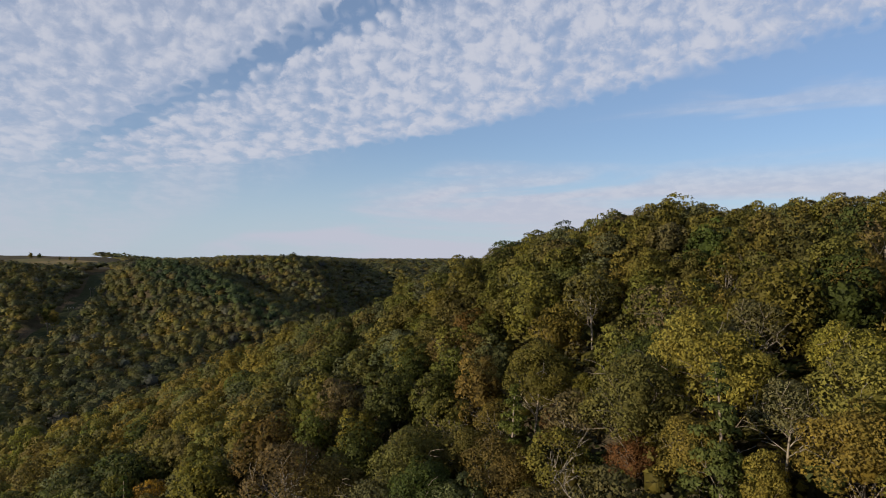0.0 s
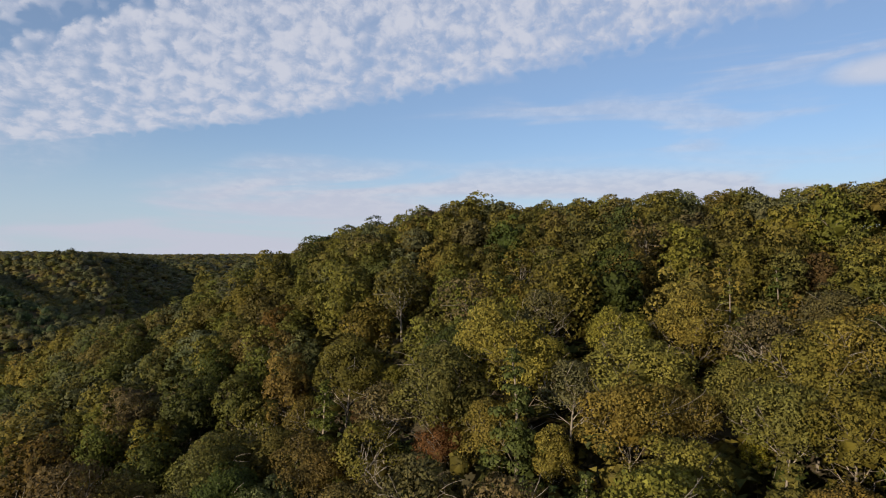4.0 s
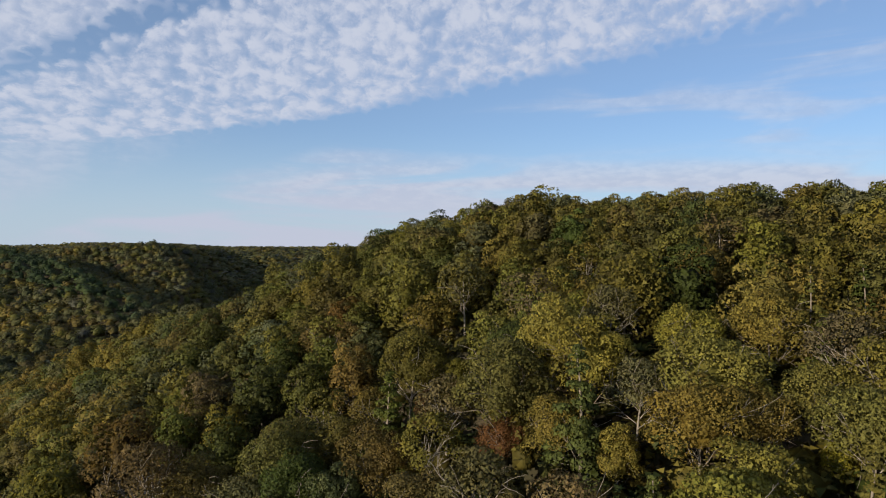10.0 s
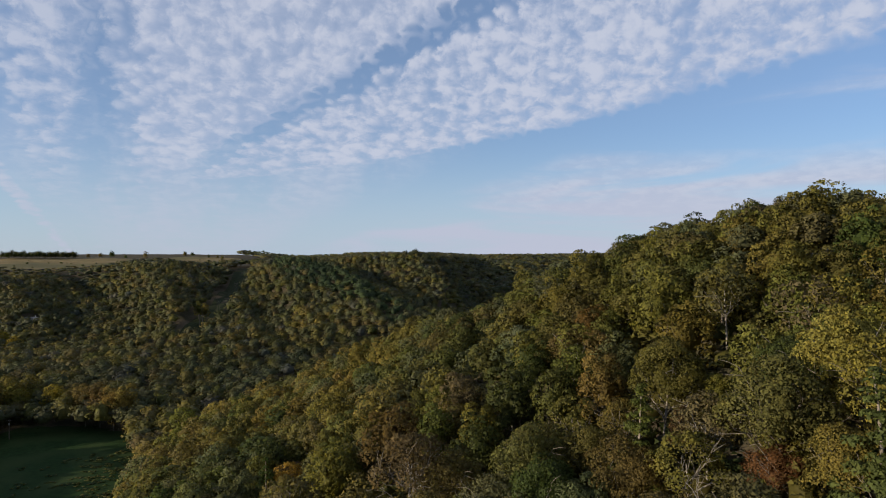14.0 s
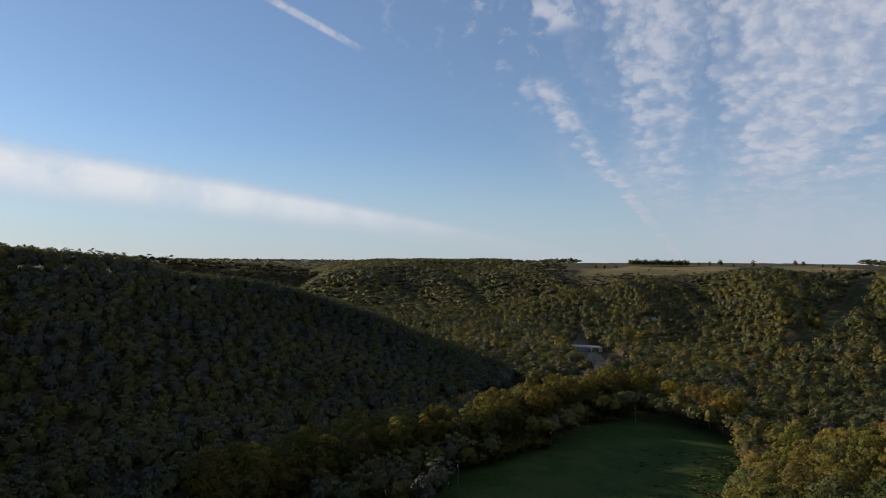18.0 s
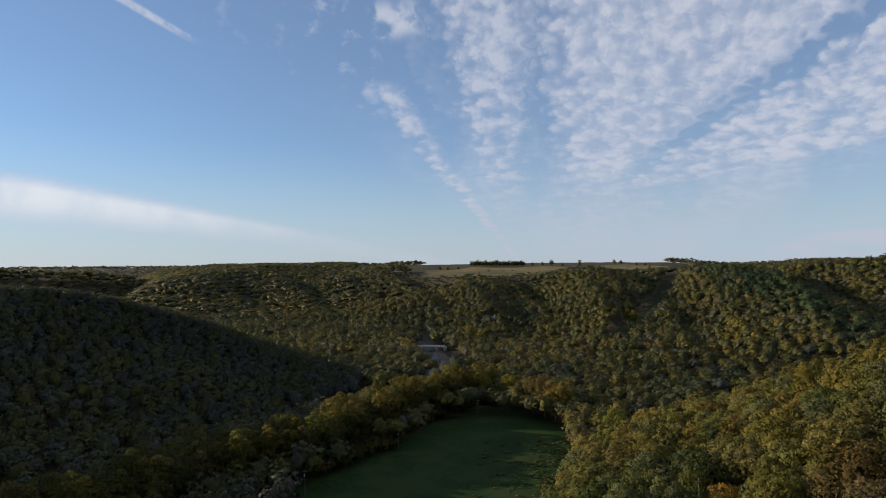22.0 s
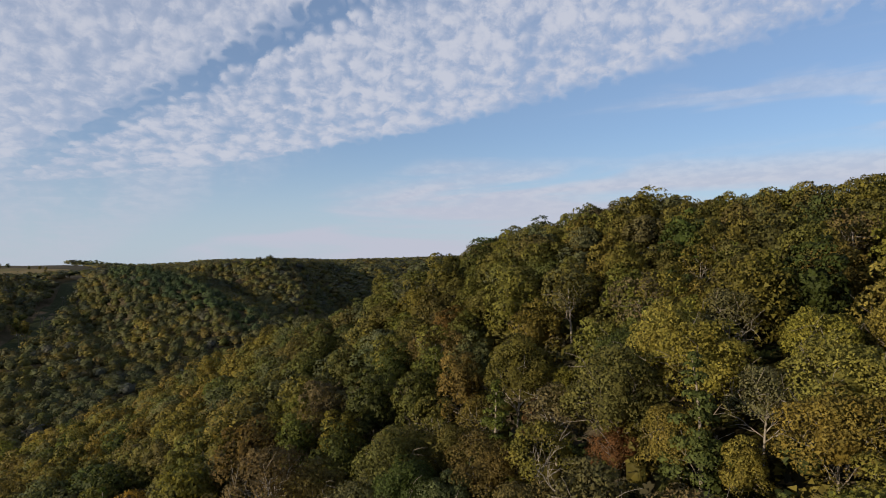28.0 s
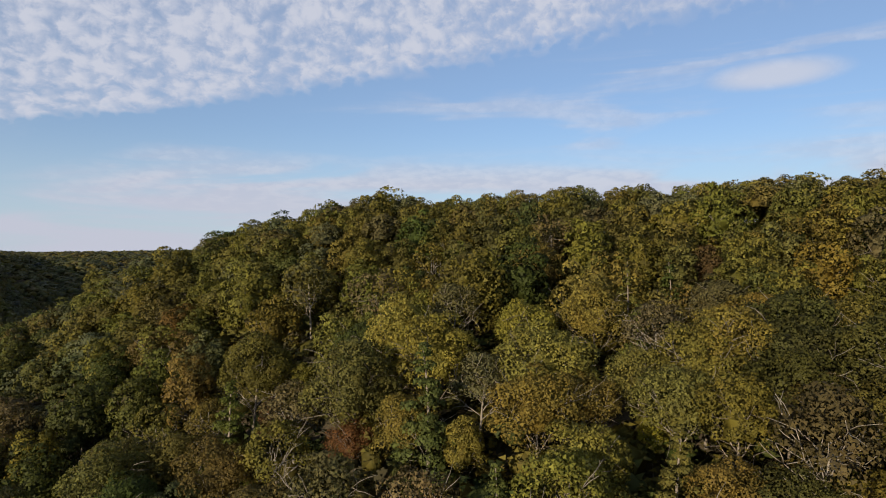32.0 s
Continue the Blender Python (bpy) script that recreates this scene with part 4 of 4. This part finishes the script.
def woods(name, x, y, clumps, size, lobes, label, mix, tall=(14, 19), wide=(4.6, 6.4), variants=10, seed=1, base=0.36, ruffle=0.4, core=(5, 1, 0.75), lay=0.3, inner=None, mass=(0.2, 0.18), stand_up=1.0, cast=0.45, mat=LEAF_WOODS, bulk=(0.34, 0.5), rise=0.7):
    """Many trees as one mesh: crowns of leaf clumps, each tree with a tint of its own."""
    g = np.random.default_rng(seed)
    forms = [crown_mesh(clumps, size, 1.0, 1.0 / 0.42, lobes, g, "round", ruffle, core, lay, inner, bulk, mass, cast, rise) for _ in range(variants)]
    z = ground_height(x, y)
    all_q, all_w, all_t = [], [], []
    names, odds = zip(*mix)
    stand, pines = patch(x, y), inside(x, y, PINES)
    grow = np.clip(field_gap(x, y) / 130, 0.28, 1)
    for i in range(len(x)):
        h, w = g.uniform(*tall) * grow[i], g.uniform(*wide) * grow[i] ** 0.5
        a = g.random() * 6.283
        low = base if g.random() < 0.75 else 0.12
        q, ways, tones = forms[g.integers(variants)]
        c, s = math.cos(a) * w, math.sin(a) * w
        zs = h * (1 - low) * 0.42
        p = np.column_stack([q[:, 0] * c - q[:, 1] * s + x[i], q[:, 0] * s + q[:, 1] * c + y[i], q[:, 2] * zs + z[i] + h * low])
        ca, sa = math.cos(a), math.sin(a)
        all_w.append(np.column_stack([ways[:, 0] * ca - ways[:, 1] * sa, ways[:, 0] * sa + ways[:, 1] * ca, ways[:, 2]]))
        all_q.append(p.astype(np.float32))
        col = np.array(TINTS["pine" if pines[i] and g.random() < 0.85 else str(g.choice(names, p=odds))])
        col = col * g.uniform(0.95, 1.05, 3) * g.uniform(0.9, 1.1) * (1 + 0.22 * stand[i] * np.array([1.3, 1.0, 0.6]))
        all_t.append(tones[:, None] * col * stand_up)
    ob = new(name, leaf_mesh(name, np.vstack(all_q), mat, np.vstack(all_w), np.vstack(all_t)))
    return tagged(ob, label, "woods", kind="stuff")


AUTUMN = (("olive", 0.4), ("green", 0.21), ("dark", 0.12), ("bright", 0.1), ("brown", 0.12), ("orange", 0.005), ("grey", 0.045))
# Far leaf tints, greyed and blued a little in place of haze.
FAR_AUTUMN = (("olive", 0.16), ("dull", 0.46), ("green", 0.2), ("hazy", 0.04), ("bright", 0.02), ("brown", 0.12))
x, y, az = x[NEAR_COUNT:], y[NEAR_COUNT:], az[NEAR_COUNT:]
keep = az > -4
woods("hillside_woods", x[keep], y[keep], 1500, 0.1, 26, "olive and brown autumn woods up to the hill crest", (("olive", 0.3), ("green", 0.05), ("sage", 0.17), ("dark", 0.02), ("bright", 0.37), ("brown", 0.06), ("grey", 0.03)), tall=(13.5, 19),
      seed=3, core=None, ruffle=0.5, lay=0.38, inner=(8, 3))
# Duller leaf colours on the spur, its dimmer light partly put into them.
woods("spur_woods", x[~keep], y[~keep], 1000, 0.115, 24, "dull green and brown woods on the low spur", (("olive", 0.26), ("green", 0.3), ("dull", 0.16), ("dark", 0.16), ("brown", 0.12)),
      seed=2, core=None, ruffle=0.5, lay=0.38, inner=(8, 3), stand_up=1.1)

# trees behind the crest
x, y = scatter(170, 260, -2, 76, 6.6, rng)
d, az = np.hypot(x, y), np.degrees(np.arctan2(x, y))
edge = along(NEAR_HILL, az, 1)
keep = (d > edge + 10) & (d < edge + 46)
woods("hilltop_woods", x[keep], y[keep], 420, 0.17, 16, "olive woods just behind the hill crest", (("olive", 0.5), ("bright", 0.3), ("brown", 0.2)), tall=(12, 15), seed=5, base=0.15, core=None, ruffle=0.5, inner=(7, 3))


def undergrowth(name, x, y, label, seed, stand=1.0):
    return woods(name, x, y, 70, 0.2, 7, label, (("olive", 0.5), ("green", 0.3), ("dark", 0.2)), tall=(4.5, 8.5), wide=(3.6, 5), seed=seed, base=0.0, mass=(0.3, 0.2), core=None, inner=(6, 2), bulk=(0.45, 0.65), stand_up=stand)


bx, by = scatter(28, 340, -40, 80, 5.6, rng)
d, az = np.hypot(bx, by), np.degrees(np.arctan2(bx, by))
edge = np.interp(az, [r[0] for r in NEAR_HILL], [r[1] for r in NEAR_HILL])
keep = ~open_ground(bx, by) & ((d > edge - 45) | (d < 130)) & (d < edge + 35)
undergrowth("undergrowth", bx[keep], by[keep], "low bushes and saplings beneath the trees", 21)
# slope below the drone and behind it
x, y = scatter(25, 240, -180, 180, 9.0, rng, spots)
az = np.degrees(np.arctan2(x, y))
keep = ((az < -40) | (az > 78)) & ~open_ground(x, y) & (ground_height(x, y) > 1.5) & ((az > -130) | (rng.random(len(x)) < 0.3)) & ((az < 90) | (rng.random(len(x)) < 0.3))
keep &= ~((az > -122) & (az < -90) & (np.hypot(x, y) > 82))
woods("slope_woods", x[keep], y[keep], 220, 0.2, 12, "autumn woods on the slope below the drone", AUTUMN, seed=4, core=None, inner=(8, 3))

# line of trees between meadow and river
HEDGE = [polar(-82, 215), polar(-77, 228), polar(-72.3, 240), polar(-66.8, 260), polar(-61, 276), polar(-58, 288), polar(-54.7, 330), polar(-48.4, 374), polar(-46, 390)]
x, y = scatter(150, 460, -85, -40, 9.2, rng)
gap = line_gap(x, y, HEDGE)
keep = (gap < 14) & ~open_ground(x, y)
for px, py in zip(x[keep], y[keep]):
    plant(int(rng.choice((0, 1, 2, 3, 4, 5, 6))), px, py, str(rng.choice(("bright", "olive", "green", "dull", "brown"), p=(0.2, 0.4, 0.16, 0.12, 0.12))), rng.uniform(1.1, 1.4),
          rng.uniform(0, 360), False, "between meadow and river", "riverside trees", 0.82)

bx, by = scatter(150, 460, -85, -36, 4.6, rng)
gap = line_gap(bx, by, HEDGE)
keep = (gap < 21) & (gap > 9) & ~inside(bx, by, MEADOW) & (line_gap(bx, by, RIVER) > 9)
# Leaf tint cut to 0.6, putting the shade at the hedge's foot into the bushes.
undergrowth("hedge_undergrowth", bx[keep], by[keep], "low bushes along the edge of the meadow", 22, 0.6)

bx, by = scatter(150, 340, -52, -36, 2.6, rng)
az, d = np.degrees(np.arctan2(bx, by)), np.hypot(bx, by)
keep = inside(bx, by, MEADOW) & (az > -37.5 - 9 * rng.random(len(bx)) ** 2) & (d < 300) & (rng.random(len(bx)) < 0.8)
woods("tall_weeds", bx[keep], by[keep], 26, 0.45, 3, "rough tall weeds at the sunlit end of the meadow", (("green", 1.0),), tall=(0.5, 1.2), wide=(1.2, 2.2), seed=23, base=0.0, mass=(0.4, 0.2))

# trees and shrubs on the hilltop field
for k, az, d, size in ((0, -36.6, 1390, 1.0), (1, -39.1, 1410, 1.05), (4, -39.9, 1415, 0.75), (2, -33.6, 1390, 0.85), (3, -33.0, 1395, 0.75), (5, -31.7, 1370, 0.55), (6, -31.0, 1350, 0.6), (0, -30.6, 1345, 0.5),
                       (1, -38.1, 1420, 0.6), (2, -40.8, 1425, 0.65), (4, -48.6, 1290, 0.75), (3, -49.3, 1300, 0.65), (1, -47.6, 1330, 0.6)):
    plant(k, *polar(az, d), "dark" if k % 2 else "olive", size, 50 * k, False, "standing alone on the hilltop field", "trees on the hilltop field")
for k in range(34):
    plant((0, 1, 2, 3)[k % 4], *polar(-46.4 + 0.145 * k, 1425 + 14 * math.sin(2.3 * k)), "dark", rng.uniform(0.75, 1.0), 70 * k, False, "behind the hilltop field", "row of trees behind the hilltop field")


def shrub(x, y, size):
    g = np.random.default_rng(int(abs(x * 7 + y * 3)))
    q, ways, tones = crown_mesh(120, 0.5, 1.5, 2.2, 7, g, "round", 0.3, (5, 2, 0.8), mass=(0.3, 0.2))
    root = new("shrub", leaf_mesh("shrub", q * size, LEAF, ways, tones))
    root.color = (*TINTS["dark"], 1)
    root.location = (x, y, float(ground_height(x, y)) + 0.3)
    return tagged(root, "dark round shrub on the dry pasture", "shrub", "shrubs on the hilltop field")


for k in range(46):
    az, d = rng.uniform(-51, -29.5), rng.uniform(1000, 1330)
    if inside(*polar(az, d), FIELD):
        shrub(*polar(az, d), rng.uniform(0.6, 1.7))

# the shaded hill across the river; part of its shade is put into the leaf tint
x, y = scatter(200, 660, -125, -56, 8.8, rng)
d, az = np.hypot(x, y), np.degrees(np.arctan2(x, y))
keep = ~open_ground(x, y) & (line_gap(x, y, HEDGE) > 17) & ((d < np.interp(az, [r[0] for r in LEFT_HILL], [r[2] for r in LEFT_HILL]) + 70))
woods("shaded_hill_woods", x[keep], y[keep], 210, 0.18, 10, "shade-tinted dark woods on the hillside across the river", (("green", 0.2), ("dull", 0.45), ("hazy", 0.35)), tall=(14, 16.5), wide=(4.8, 6.4), seed=6, core=None, base=0.12, ruffle=0.5, lay=0.1, inner=(8, 3), cast=0.25, mat=LEAF_FAR, bulk=(0.5, 0.68), rise=1.05, stand_up=0.8)
# Trees rising out of the shadow, their sunlight given as a pale leaf tint.
for az, d in ((-88.6, 372), (-89.3, 370), (-90.0, 368), (-91.0, 366), (-92.6, 392), (-94.0, 390), (-94.8, 388), (-96.2, 386)):
    plant(int(rng.integers(0, 5)), *polar(az, d), "pale", 0.85, 60 * az, False, "on the shaded hillside", "pale trees on the shaded hill")
for az, d in ((-20.4, 425), (-21.3, 430), (-46.6, 610), (-46.2, 612), (-45.6, 600), (-43.0, 372), (-29, 470), (-30.5, 480), (-32.5, 640), (-32, 632)):
    plant(int(rng.integers(0, 6)), *polar(az, d), str(rng.choice(("bright", "yellow", "brown"), p=(0.5, 0.2, 0.3))), rng.uniform(1.0, 1.3), 60 * az, False, "in the valley", "yellowing trees in the valley")
for k, (az, d) in enumerate(((-40.9, 352), (-39.9, 346), (-38.9, 338), (-41.4, 366), (-40.2, 362), (-38.0, 334), (-39.2, 356))):
    plant(k % 5, *polar(az, d), ("brown", "olive")[k % 3 == 2], 1.25 + 0.05 * (k % 3), 50 * k, False, "at the meadow's far corner", "tall trees at the meadow's corner", 1.1)
# valley floor and far side
x, y = scatter(255, 900, -79, 6, 9.4, rng)
d, az = np.hypot(x, y), np.degrees(np.arctan2(x, y))
keep = ~open_ground(x, y) & (line_gap(x, y, HEDGE) > 17) & (d > np.interp(az, [r[0] for r in NEAR_HILL], [r[1] for r in NEAR_HILL]) + 20)
keep &= ~((az < -56) & (d < np.interp(az, [r[0] for r in LEFT_HILL], [r[2] for r in LEFT_HILL]) + 70))
near = d[keep] < 560
x, y = x[keep], y[keep]
# Full, smooth crowns here give the low contrast that haze would.
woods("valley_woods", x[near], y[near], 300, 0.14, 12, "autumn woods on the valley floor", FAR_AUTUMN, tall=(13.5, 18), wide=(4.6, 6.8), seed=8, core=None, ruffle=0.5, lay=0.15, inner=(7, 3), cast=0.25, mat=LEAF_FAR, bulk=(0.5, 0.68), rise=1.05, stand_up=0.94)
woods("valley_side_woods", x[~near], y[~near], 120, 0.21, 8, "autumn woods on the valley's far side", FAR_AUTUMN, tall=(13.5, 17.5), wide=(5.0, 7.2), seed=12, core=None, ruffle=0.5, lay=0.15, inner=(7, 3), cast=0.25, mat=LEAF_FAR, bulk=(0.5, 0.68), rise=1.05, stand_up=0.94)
x, y = scatter(900, 2300, -92, 12, 13.4, rng)
d, az = np.hypot(x, y), np.degrees(np.arctan2(x, y))
keep = ~open_ground(x, y) & ((d < 1450) | ((az < -53) & (rng.random(len(x)) < 0.75))) & ~((az > -51.8) & (az < -27.2) & (d > 1100)) & ~((az > -57) & (az < -50) & (d > 1230))
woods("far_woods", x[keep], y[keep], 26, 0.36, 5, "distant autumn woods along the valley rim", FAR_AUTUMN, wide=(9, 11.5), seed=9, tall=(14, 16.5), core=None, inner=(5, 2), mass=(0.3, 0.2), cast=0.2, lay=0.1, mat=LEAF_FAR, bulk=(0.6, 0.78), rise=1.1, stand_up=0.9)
x, y = scatter(1450, 3300, -98, 12, 42, rng)
d, az = np.hypot(x, y), np.degrees(np.arctan2(x, y))
keep = ~open_ground(x, y) & ((d > 2250) | (az > -54) | (az < -85)) & ~((az > -51) & (az < -29))
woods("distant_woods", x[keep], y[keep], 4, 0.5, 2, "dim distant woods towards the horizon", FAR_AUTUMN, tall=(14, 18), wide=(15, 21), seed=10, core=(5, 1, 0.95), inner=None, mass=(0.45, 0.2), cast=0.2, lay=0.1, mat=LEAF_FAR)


for root in KINDS + SPARE:
    for o in (*root.children, root):
        bpy.data.objects.remove(o)
